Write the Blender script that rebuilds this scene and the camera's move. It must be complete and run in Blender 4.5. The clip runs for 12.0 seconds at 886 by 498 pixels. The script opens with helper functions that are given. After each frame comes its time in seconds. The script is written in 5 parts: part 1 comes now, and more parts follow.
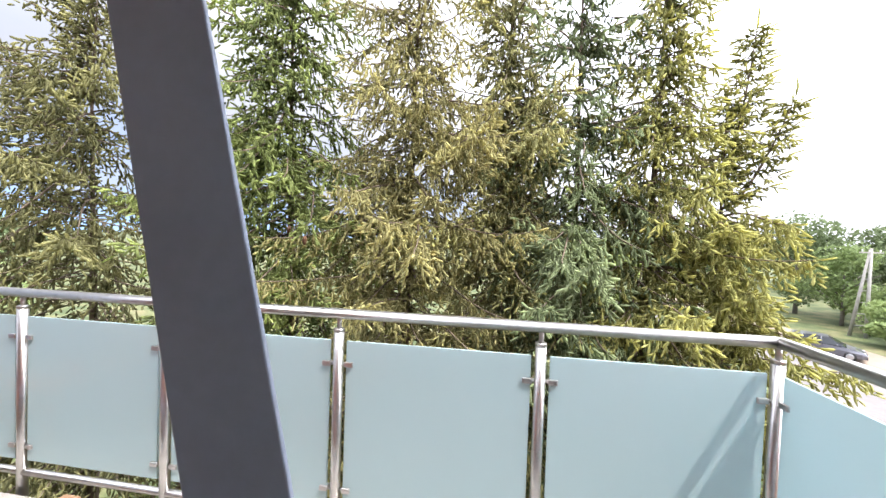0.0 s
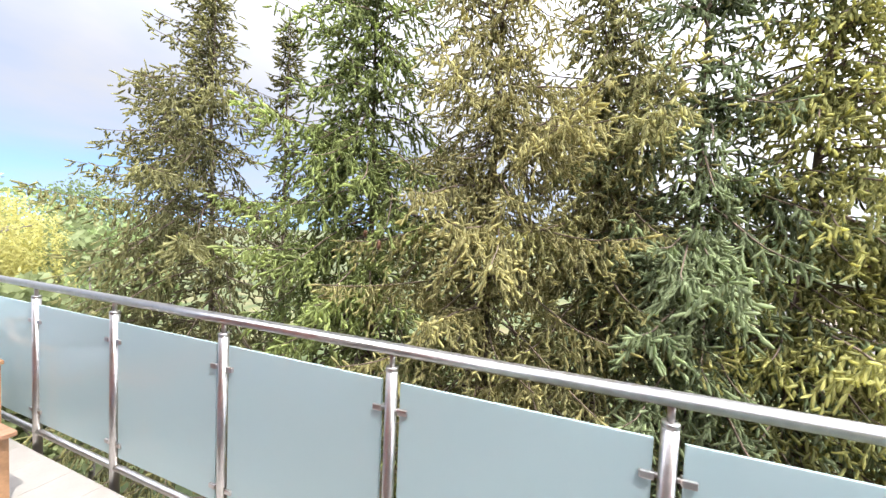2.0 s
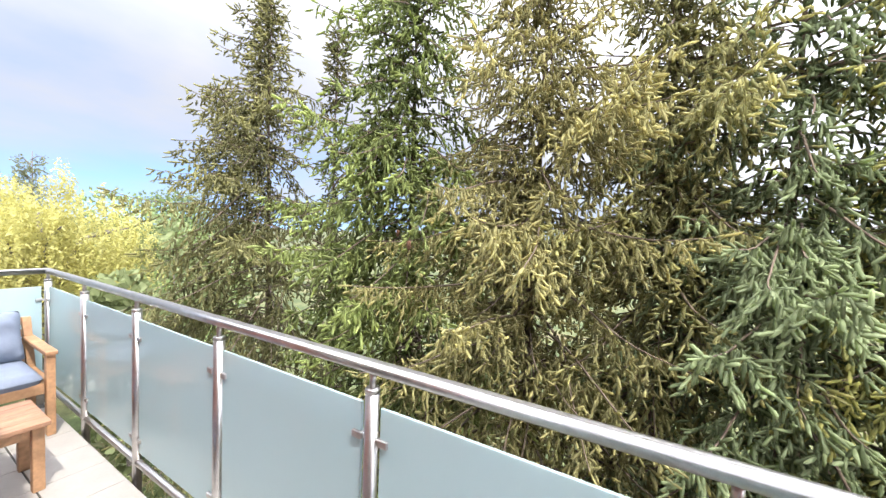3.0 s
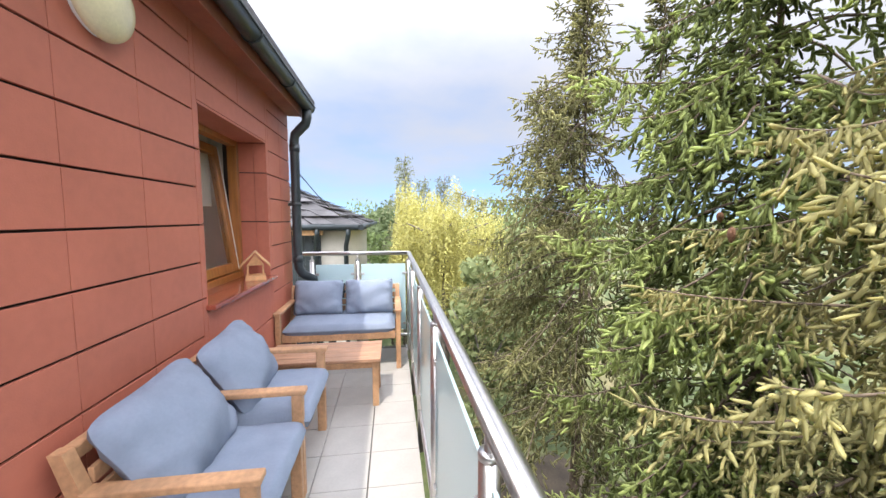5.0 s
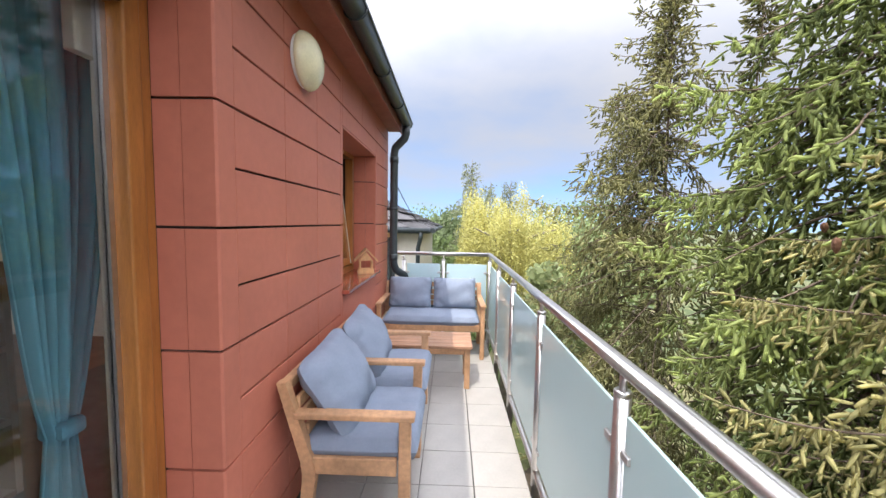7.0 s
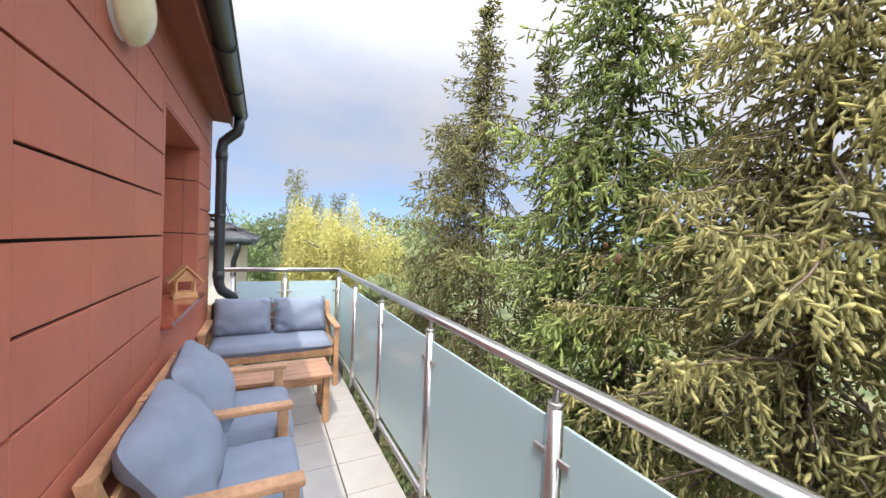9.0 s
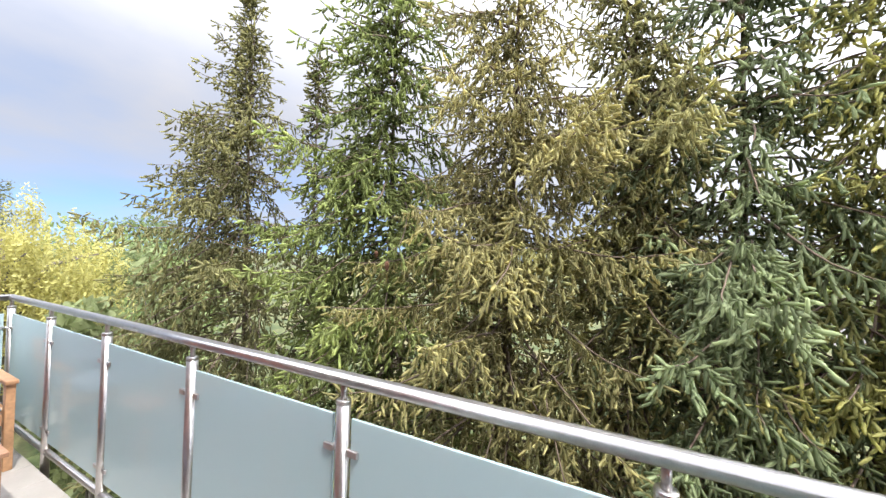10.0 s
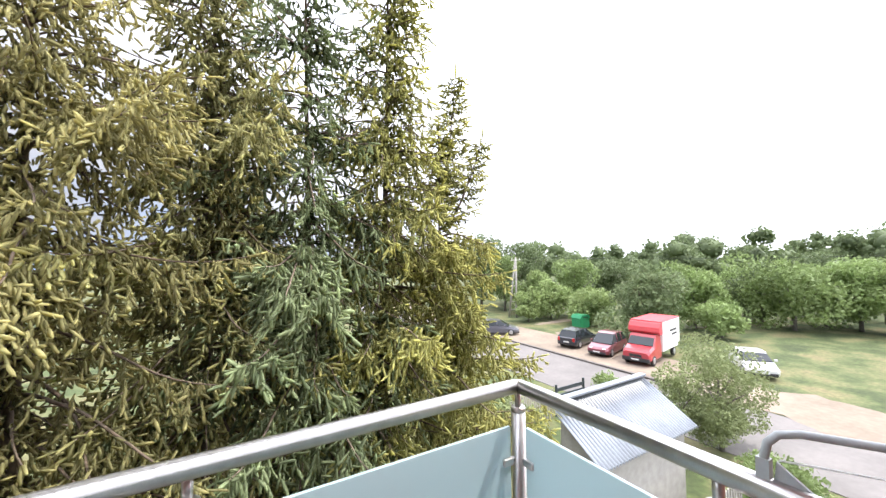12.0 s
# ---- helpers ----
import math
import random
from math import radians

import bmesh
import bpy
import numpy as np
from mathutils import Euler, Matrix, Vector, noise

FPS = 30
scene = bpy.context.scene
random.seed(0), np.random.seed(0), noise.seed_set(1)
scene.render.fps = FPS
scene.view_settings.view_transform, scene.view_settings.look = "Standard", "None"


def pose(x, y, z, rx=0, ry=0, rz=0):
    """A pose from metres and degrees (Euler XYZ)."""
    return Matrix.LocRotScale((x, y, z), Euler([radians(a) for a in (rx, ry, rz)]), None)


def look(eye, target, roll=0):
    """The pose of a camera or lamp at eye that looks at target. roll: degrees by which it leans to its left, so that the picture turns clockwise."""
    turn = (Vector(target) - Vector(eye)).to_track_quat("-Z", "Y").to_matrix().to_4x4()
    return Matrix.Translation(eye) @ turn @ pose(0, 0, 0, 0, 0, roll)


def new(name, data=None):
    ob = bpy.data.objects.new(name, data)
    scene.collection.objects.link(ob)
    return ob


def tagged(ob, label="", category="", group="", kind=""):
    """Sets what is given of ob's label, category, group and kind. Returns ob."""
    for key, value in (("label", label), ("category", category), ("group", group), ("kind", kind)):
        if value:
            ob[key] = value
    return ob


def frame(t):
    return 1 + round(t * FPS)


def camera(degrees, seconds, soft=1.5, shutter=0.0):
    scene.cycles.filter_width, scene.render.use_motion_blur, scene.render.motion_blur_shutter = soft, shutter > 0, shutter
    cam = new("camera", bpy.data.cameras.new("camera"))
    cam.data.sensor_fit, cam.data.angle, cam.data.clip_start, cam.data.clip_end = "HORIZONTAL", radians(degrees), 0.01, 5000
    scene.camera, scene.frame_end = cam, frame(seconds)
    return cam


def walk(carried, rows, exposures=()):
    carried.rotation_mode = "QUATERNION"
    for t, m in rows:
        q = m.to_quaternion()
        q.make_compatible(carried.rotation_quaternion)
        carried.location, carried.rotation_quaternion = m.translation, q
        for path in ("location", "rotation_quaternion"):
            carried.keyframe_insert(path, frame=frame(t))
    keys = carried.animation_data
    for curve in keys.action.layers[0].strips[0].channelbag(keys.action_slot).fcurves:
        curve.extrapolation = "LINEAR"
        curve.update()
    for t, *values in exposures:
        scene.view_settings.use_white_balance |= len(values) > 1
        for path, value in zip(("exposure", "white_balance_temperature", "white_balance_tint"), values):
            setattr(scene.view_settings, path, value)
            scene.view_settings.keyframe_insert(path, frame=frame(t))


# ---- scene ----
# metres in one unit of the plan below
U = 1.1
cam = camera(102.1, 12.0)
PATH = [
    (0, (-0.200, -1.435, 1.425), (-0.478, 0.546, 1.374), 2.0),
    (0.2, (-0.200, -1.410, 1.418), (-0.485, 0.571, 1.377), 2.1),
    (0.5, (-0.179, -1.365, 1.430), (-0.476, 0.613, 1.382), 2.0),
    (1, (-0.235, -1.235, 1.462), (-0.676, 0.714, 1.386), 2.3),
    (1.5, (-0.267, -1.160, 1.525), (-0.921, 0.728, 1.434), 2.4),
    (2, (-0.237, -1.082, 1.504), (-0.968, 0.778, 1.417), 2.4),
    (2.5, (-0.165, -0.923, 1.495), (-0.929, 0.923, 1.412), 2.5),
    (2.7, (-0.152, -0.877, 1.497), (-1.009, 0.929, 1.415), 2.5),
    (4.3, (-0.143, -0.253, 1.482), (-1.831, 0.802, 1.314), 0.8),
    (4.5, (-0.175, -0.202, 1.484), (-1.975, 0.653, 1.313), 0.9),
    (5, (-0.224, -0.175, 1.464), (-2.196, 0.107, 1.292), 0.1),
    (5.5, (-0.148, -0.245, 1.476), (-2.137, -0.359, 1.292), 0.2),
    (6, (-0.045, -0.285, 1.467), (-2.034, -0.414, 1.293), 0.6),
    (6.5, (0.042, -0.347, 1.455), (-1.951, -0.414, 1.301), 1.0),
    (6.7, (0.071, -0.383, 1.456), (-1.922, -0.445, 1.305), 1.0),
    (8.3, (-0.019, -0.711, 1.467), (-1.976, -0.306, 1.362), 2.3),
    (8.5, (-0.053, -0.713, 1.470), (-1.979, -0.181, 1.377), 2.3),
    (9, (-0.110, -0.729, 1.466), (-1.898, 0.166, 1.415), 2.5),
    (9.5, (-0.134, -0.785, 1.480), (-1.625, 0.548, 1.470), 2.5),
    (10, (-0.063, -0.832, 1.478), (-1.002, 0.933, 1.515), 1.5),
    (10.5, (0.009, -0.853, 1.480), (-0.191, 1.135, 1.547), 0.4),
    (11, (0.059, -0.855, 1.483), (0.589, 1.072, 1.558), -0.2),
    (11.5, (0.092, -0.871, 1.481), (1.069, 0.872, 1.562), -0.8),
    (12, (0.064, -0.843, 1.481), (1.090, 0.872, 1.553), -0.7),
]
EXPO = [(0, 1.3), (2.7, 1.28), (4.5, 1.27), (5.2, 1.12), (8.5, 0.98), (9.5, 0.92), (10.5, 1.18), (11.5, 1.1), (12, 1.03)]
walk(cam, [(t, look(Vector(eye) * U, Vector(target) * U, roll)) for t, eye, target, roll in PATH], exposures=EXPO)


# ---- world, sun ----
SUN = Vector((-1.25, 0.585, -2.5)).normalized()
wd = bpy.data.worlds.new("world")
scene.world = wd
wd.use_nodes = True
nt = wd.node_tree
nt.nodes.clear()


def wnode(kind, **vals):
    n = nt.nodes.new(kind)
    for k, v in vals.items():
        n.inputs[k].default_value = v
    return n


sky = nt.nodes.new("ShaderNodeTexSky")
sky.sky_type = "NISHITA"
sky.sun_disc = False
sky.sun_elevation = math.asin(-SUN.z)
sky.sun_rotation = math.atan2(-SUN.x, -SUN.y)
sky.air_density, sky.dust_density, sky.ozone_density = 0.9, 0.1, 2.0
tc = nt.nodes.new("ShaderNodeTexCoord")
# clear blue reaches low down: the sky is read a little above each direction
up = nt.nodes.new("ShaderNodeVectorMath"); up.operation = "ADD"; up.inputs[1].default_value = (0, 0, 0.22)
un = nt.nodes.new("ShaderNodeVectorMath"); un.operation = "NORMALIZE"
nt.links.new(tc.outputs["Generated"], up.inputs[0])
nt.links.new(up.outputs[0], un.inputs[0])
nt.links.new(un.outputs[0], sky.inputs[0])
sep = nt.nodes.new("ShaderNodeSeparateXYZ")
nt.links.new(tc.outputs["Generated"], sep.inputs[0])
# clouds lie on a plane above: divide the direction by its height
hgt = nt.nodes.new("ShaderNodeMath"); hgt.operation = "MAXIMUM"; hgt.inputs[1].default_value = 0.0
nt.links.new(sep.outputs["Z"], hgt.inputs[0])
hadd = nt.nodes.new("ShaderNodeMath"); hadd.operation = "ADD"; hadd.inputs[1].default_value = 0.16
nt.links.new(hgt.outputs[0], hadd.inputs[0])
dv = nt.nodes.new("ShaderNodeVectorMath"); dv.operation = "DIVIDE"
comb = nt.nodes.new("ShaderNodeCombineXYZ")
for i in range(3):
    nt.links.new(hadd.outputs[0], comb.inputs[i])
nt.links.new(tc.outputs["Generated"], dv.inputs[0])
nt.links.new(comb.outputs[0], dv.inputs[1])
cn = wnode("ShaderNodeTexNoise", Scale=0.75, Detail=7.0, Roughness=0.52)
nt.links.new(dv.outputs[0], cn.inputs["Vector"])
# haze thickens towards +x, where the sky is white
hz = nt.nodes.new("ShaderNodeMath"); hz.operation = "MULTIPLY_ADD"; hz.inputs[1].default_value = 0.24; hz.inputs[2].default_value = -0.02
nt.links.new(sep.outputs["X"], hz.inputs[0])
hs = nt.nodes.new("ShaderNodeMath"); hs.operation = "ADD"
calm = nt.nodes.new("ShaderNodeMath"); calm.operation = "MULTIPLY_ADD"; calm.inputs[1].default_value = 0.8; calm.inputs[2].default_value = 0.10
nt.links.new(cn.outputs["Fac"], calm.inputs[0])
nt.links.new(calm.outputs[0], hs.inputs[0]); nt.links.new(hz.outputs[0], hs.inputs[1])
hz2 = nt.nodes.new("ShaderNodeMath"); hz2.operation = "MULTIPLY_ADD"; hz2.inputs[1].default_value = 0.85; hz2.inputs[2].default_value = 0.0
nt.links.new(sep.outputs["Z"], hz2.inputs[0])
hs2 = nt.nodes.new("ShaderNodeMath"); hs2.operation = "ADD"
nt.links.new(hs.outputs[0], hs2.inputs[0]); nt.links.new(hz2.outputs[0], hs2.inputs[1])
cr = nt.nodes.new("ShaderNodeValToRGB")
cr.color_ramp.elements[0].position = 0.22
cr.color_ramp.elements[1].position = 0.60
nt.links.new(hs2.outputs[0], cr.inputs[0])
mixc = nt.nodes.new("ShaderNodeMix"); mixc.data_type = "RGBA"
sd = nt.nodes.new("ShaderNodeVectorMath"); sd.operation = "DOT_PRODUCT"
sd.inputs[1].default_value = tuple(-SUN)
nt.links.new(tc.outputs["Generated"], sd.inputs[0])
sp = nt.nodes.new("ShaderNodeMapRange")
sp.interpolation_type = "SMOOTHSTEP"
sp.inputs["From Min"].default_value, sp.inputs["From Max"].default_value = -0.25, 1.0
sp.inputs["To Min"].default_value, sp.inputs["To Max"].default_value = 2.4, 16.0
nt.links.new(sd.outputs["Value"], sp.inputs["Value"])
cl = nt.nodes.new("ShaderNodeVectorMath"); cl.operation = "SCALE"
cl.inputs[0].default_value = (0.93, 0.955, 1.07)
nt.links.new(sp.outputs[0], cl.inputs["Scale"])
nt.links.new(cl.outputs[0], mixc.inputs["B"])
nt.links.new(cr.outputs[0], mixc.inputs["Factor"])
nt.links.new(sky.outputs[0], mixc.inputs["A"])
bg = wnode("ShaderNodeBackground", Strength=0.15)
nt.links.new(mixc.outputs["Result"], bg.inputs[0])
wout = nt.nodes.new("ShaderNodeOutputWorld")
nt.links.new(bg.outputs[0], wout.inputs[0])

sun = new("sun", bpy.data.lights.new("sun", "SUN"))
sun.data.energy, sun.data.angle, sun.data.color = 1.9, radians(0.6), (1.0, 0.95, 0.87)
sun.matrix_world = look((0, 0, 30), Vector((0, 0, 30)) + SUN)

# ---- materials ----


def mat(name, color, rough=0.6, metal=0.0, spec=0.5, var=0.0, scale=8.0, bump=0.0, bscale=60.0, stretch=(1, 1, 1), rand=0.0, tint=None, coat=0.0, attr="", attr_color=None):
    """A procedural surface: base colour, two scales of variation, fine relief, and piece-to-piece change."""
    m = bpy.data.materials.new(name)
    m.use_nodes = True
    t = m.node_tree
    b = t.nodes["Principled BSDF"]
    b.inputs["Roughness"].default_value = rough
    b.inputs["Metallic"].default_value = metal
    b.inputs["Specular IOR Level"].default_value = spec
    if coat:
        b.inputs["Coat Weight"].default_value = coat
        b.inputs["Coat Roughness"].default_value = 0.06
    co = t.nodes.new("ShaderNodeTexCoord")
    mp = t.nodes.new("ShaderNodeMapping")
    mp.inputs["Scale"].default_value = stretch
    t.links.new(co.outputs["Object"], mp.inputs[0])
    rgb = t.nodes.new("ShaderNodeRGB")
    rgb.outputs[0].default_value = (*color, 1)
    out = rgb.outputs[0]
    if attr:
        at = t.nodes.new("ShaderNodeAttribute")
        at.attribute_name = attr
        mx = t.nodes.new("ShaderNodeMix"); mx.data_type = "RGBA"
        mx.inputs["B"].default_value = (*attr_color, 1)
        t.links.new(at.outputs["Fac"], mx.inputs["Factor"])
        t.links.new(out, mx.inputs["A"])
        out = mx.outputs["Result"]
    if var:
        for sc, amt in ((scale, var), (scale * 9.0, var * 0.55)):
            n = t.nodes.new("ShaderNodeTexNoise")
            n.inputs["Scale"].default_value = sc
            n.inputs["Detail"].default_value = 5
            t.links.new(mp.outputs[0], n.inputs["Vector"])
            r = t.nodes.new("ShaderNodeMapRange")
            r.inputs["From Min"].default_value, r.inputs["From Max"].default_value = 0.3, 0.7
            r.inputs["To Min"].default_value, r.inputs["To Max"].default_value = 1 - amt, 1 + amt
            t.links.new(n.outputs["Fac"], r.inputs["Value"])
            h = t.nodes.new("ShaderNodeVectorMath"); h.operation = "SCALE"
            t.links.new(out, h.inputs[0]); t.links.new(r.outputs[0], h.inputs["Scale"])
            out = h.outputs[0]
            if tint and sc == scale:
                mx = t.nodes.new("ShaderNodeMix"); mx.data_type = "RGBA"
                mx.inputs["B"].default_value = (*tint, 1)
                r2 = t.nodes.new("ShaderNodeMapRange")
                r2.inputs["From Min"].default_value, r2.inputs["From Max"].default_value = 0.45, 0.7
                t.links.new(n.outputs["Fac"], r2.inputs["Value"])
                t.links.new(r2.outputs[0], mx.inputs["Factor"])
                t.links.new(out, mx.inputs["A"])
                out = mx.outputs["Result"]
    if rand:
        oi = t.nodes.new("ShaderNodeObjectInfo")
        gi = t.nodes.new("ShaderNodeNewGeometry")
        ad = t.nodes.new("ShaderNodeMath"); ad.operation = "ADD"
        t.links.new(oi.outputs["Random"], ad.inputs[0]); t.links.new(gi.outputs["Random Per Island"], ad.inputs[1])
        r = t.nodes.new("ShaderNodeMapRange")
        r.inputs["From Max"].default_value = 2.0
        r.inputs["To Min"].default_value, r.inputs["To Max"].default_value = 1 - rand, 1 + rand
        t.links.new(ad.outputs[0], r.inputs["Value"])
        h = t.nodes.new("ShaderNodeVectorMath"); h.operation = "SCALE"
        t.links.new(out, h.inputs[0]); t.links.new(r.outputs[0], h.inputs["Scale"])
        out = h.outputs[0]
    t.links.new(out, b.inputs["Base Color"])
    if bump:
        n = t.nodes.new("ShaderNodeTexNoise")
        n.inputs["Scale"].default_value = bscale
        n.inputs["Detail"].default_value = 4
        t.links.new(mp.outputs[0], n.inputs["Vector"])
        bp = t.nodes.new("ShaderNodeBump")
        bp.inputs["Strength"].default_value = bump
        bp.inputs["Distance"].default_value = 0.01
        t.links.new(n.outputs["Fac"], bp.inputs["Height"])
        t.links.new(bp.outputs[0], b.inputs["Normal"])
    return m


def leafy(m, color, weight=0.35):
    """Lets light through thin leaves."""
    t = m.node_tree
    b = t.nodes["Principled BSDF"]
    tr = t.nodes.new("ShaderNodeBsdfTranslucent")
    src = b.inputs["Base Color"].links[0].from_socket
    t.links.new(src, tr.inputs[0])
    mx = t.nodes.new("ShaderNodeMixShader")
    mx.inputs[0].default_value = weight
    t.links.new(b.outputs[0], mx.inputs[1]); t.links.new(tr.outputs[0], mx.inputs[2])
    t.links.new(mx.outputs[0], t.nodes["Material Output"].inputs[0])
    return m


M_CLAD = mat("terracotta_panel", (0.445, 0.145, 0.095), 0.55, var=0.08, scale=2.5, bump=0.08, bscale=180, rand=0.06, spec=0.35)
M_BACK = mat("dark_backing", (0.03, 0.022, 0.02), 0.9, var=0.2)
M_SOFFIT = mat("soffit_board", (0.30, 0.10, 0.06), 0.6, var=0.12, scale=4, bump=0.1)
M_STEEL = mat("brushed_steel", (0.60, 0.58, 0.57), 0.33, 1.0, var=0.08, scale=30, stretch=(1, 1, 1), bump=0.03, bscale=250)
M_TILE = mat("stone_tile", (0.45, 0.425, 0.395), 0.45, var=0.06, scale=7, bump=0.05, bscale=90, rand=0.06)
M_GROUT = mat("grout", (0.10, 0.095, 0.085), 0.9, var=0.25, scale=20)
M_WOOD = mat("oiled_teak", (0.47, 0.265, 0.14), 0.5, var=0.28, scale=5, stretch=(1, 1, 1), bump=0.12, bscale=70, rand=0.12)
M_FRAMEWOOD = mat("golden_wood_frame", (0.34, 0.13, 0.03), 0.38, var=0.2, scale=6, stretch=(6, 6, 0.7), bump=0.05, coat=0.3)
M_TABLE = mat("reddish_teak", (0.36, 0.195, 0.115), 0.5, var=0.3, scale=5, stretch=(6, 0.8, 6), bump=0.12, bscale=60, rand=0.14)
M_PALEWOOD = mat("pale_pine", (0.62, 0.36, 0.17), 0.6, var=0.2, scale=14, bump=0.1, rand=0.12)
M_FABRIC = mat("grey_blue_fabric", (0.232, 0.27, 0.345), 0.92, var=0.06, scale=9, bump=0.35, bscale=420, spec=0.15)
M_GUTTER = mat("anthracite_gutter", (0.035, 0.045, 0.05), 0.4, var=0.25, scale=7, bump=0.05)
M_LAMP = mat("opal_glass", (0.72, 0.66, 0.44), 0.25, var=0.08, scale=10)
M_GRANITE = mat("red_granite", (0.30, 0.075, 0.045), 0.12, var=0.18, scale=40, coat=0.5)
M_CURTAIN = mat("teal_curtain", (0.10, 0.33, 0.42), 0.9, var=0.12, scale=5, stretch=(8, 8, 0.6), bump=0.3, bscale=90)
M_CREAM = mat("cream_plaster", (0.62, 0.58, 0.50), 0.85, var=0.06, scale=4, bump=0.08)
M_BROWN = mat("brown_wood", (0.16, 0.07, 0.035), 0.55, var=0.25, scale=6, bump=0.1)
M_POLE = mat("dark_grey_metal", (0.44, 0.49, 0.61), 0.55, var=0.06, scale=20, bump=0.05)
M_WHITE = mat("white_paint", (0.78, 0.78, 0.76), 0.5, var=0.06, scale=5)
M_SLATE = mat("weathered_slate", (0.055, 0.052, 0.055), 0.55, var=0.45, scale=3, bump=0.4, bscale=30, rand=0.4)
M_CORR = mat("galvanised_sheet", (0.27, 0.29, 0.32), 0.45, 0.4, var=0.12, scale=1.2, bump=0.05)
M_BARK = mat("spruce_bark", (0.17, 0.125, 0.09), 0.9, var=0.35, scale=9, stretch=(1, 1, 0.4), bump=0.6, bscale=30)
M_GREYBARK = mat("grey_bark", (0.16, 0.14, 0.12), 0.9, var=0.3, scale=6, bump=0.5, bscale=20)
M_ASPHALT = mat("pale_asphalt", (0.165, 0.15, 0.142), 0.85, var=0.14, scale=0.5, bump=0.15, bscale=40)
M_SAND = mat("sandy_paving", (0.235, 0.185, 0.14), 0.9, var=0.2, scale=0.4, bump=0.3, bscale=20)
M_KERB = mat("dark_kerb", (0.12, 0.105, 0.095), 0.85, var=0.25, scale=3, bump=0.2)
M_GRASS = mat("meadow_grass", (0.075, 0.10, 0.032), 0.95, var=0.5, scale=0.42, tint=(0.16, 0.135, 0.065), bump=0.9, bscale=5)
M_LITTER = mat("needle_litter", (0.06, 0.045, 0.03), 0.95, var=0.4, scale=1.5, bump=0.6, bscale=25)
M_TYRE = mat("black_rubber", (0.02, 0.02, 0.02), 0.8, var=0.1)
M_RIM = mat("alloy_rim", (0.5, 0.5, 0.52), 0.35, 0.8, var=0.05)
M_CARGLASS = mat("car_glass", (0.02, 0.025, 0.03), 0.08, var=0.05)
M_REDPAINT = mat("red_paint", (0.42, 0.04, 0.05), 0.3, var=0.06, scale=2, coat=0.6)
M_REDROOF = mat("red_tarp", (0.60, 0.07, 0.08), 0.6, var=0.08, scale=2)
M_DARKPAINT = mat("black_paint", (0.02, 0.022, 0.03), 0.25, var=0.06, coat=0.8)
M_GREYPAINT = mat("grey_paint", (0.11, 0.11, 0.13), 0.3, 0.3, var=0.06, coat=0.7)
M_MAROON = mat("maroon_paint", (0.20, 0.045, 0.06), 0.28, 0.2, var=0.06, coat=0.7)
M_SILVER = mat("silver_paint", (0.68, 0.69, 0.70), 0.3, 0.2, var=0.05, coat=0.5)
M_PLASTIC = mat("black_plastic", (0.03, 0.03, 0.032), 0.6, var=0.1)
M_LIGHTGLASS = mat("headlight_glass", (0.7, 0.7, 0.68), 0.1, var=0.03)
M_TAIL = mat("tail_light", (0.45, 0.02, 0.02), 0.15, var=0.03)
M_GREENBIN = mat("green_plastic", (0.02, 0.24, 0.10), 0.45, var=0.08, scale=3)
M_CONC = mat("pole_concrete", (0.36, 0.34, 0.31), 0.85, var=0.15, scale=3, bump=0.2)
M_CONE = mat("spruce_cone", (0.16, 0.075, 0.04), 0.8, var=0.3, scale=60, bump=0.6, bscale=120)
M_GREYTUBE = mat("grey_lacquer", (0.42, 0.45, 0.46), 0.4, var=0.08, scale=20)
M_WIRE = mat("black_cable", (0.02, 0.02, 0.02), 0.6, var=0.1)

m = bpy.data.materials.new("satin_glass")
m.use_nodes = True
t_ = m.node_tree
b_ = t_.nodes["Principled BSDF"]
b_.inputs["Base Color"].default_value = (0.585, 0.745, 0.79, 1)
b_.inputs["Roughness"].default_value = 0.09
b_.inputs["IOR"].default_value = 1.5
n_ = t_.nodes.new("ShaderNodeTexNoise")
n_.inputs["Scale"].default_value = 3.0
n_.inputs["Detail"].default_value = 6
co_ = t_.nodes.new("ShaderNodeTexCoord")
t_.links.new(co_.outputs["Object"], n_.inputs["Vector"])
r_ = t_.nodes.new("ShaderNodeMapRange")
r_.inputs["To Min"].default_value, r_.inputs["To Max"].default_value = 0.025, 0.085
t_.links.new(n_.outputs["Fac"], r_.inputs["Value"])
t_.links.new(r_.outputs[0], b_.inputs["Roughness"])
tr_ = t_.nodes.new("ShaderNodeBsdfTranslucent")
tr_.inputs[0].default_value = (0.72, 0.84, 0.84, 1)
mx_ = t_.nodes.new("ShaderNodeMixShader")
mx_.inputs[0].default_value = 0.3
t_.links.new(b_.outputs[0], mx_.inputs[1]); t_.links.new(tr_.outputs[0], mx_.inputs[2])
t_.links.new(mx_.outputs[0], t_.nodes["Material Output"].inputs[0])
M_SATIN = m

m = bpy.data.materials.new("clear_glass")
m.use_nodes = True
t_ = m.node_tree
b_ = t_.nodes["Principled BSDF"]
b_.inputs["Base Color"].default_value = (0.95, 0.98, 0.97, 1)
b_.inputs["Roughness"].default_value = 0.01
b_.inputs["Transmission Weight"].default_value = 1.0
b_.inputs["IOR"].default_value = 1.45
M_GLASS = m


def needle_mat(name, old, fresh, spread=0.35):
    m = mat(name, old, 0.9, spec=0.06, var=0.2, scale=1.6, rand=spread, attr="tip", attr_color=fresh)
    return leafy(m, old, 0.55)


# ---- mesh helpers ----


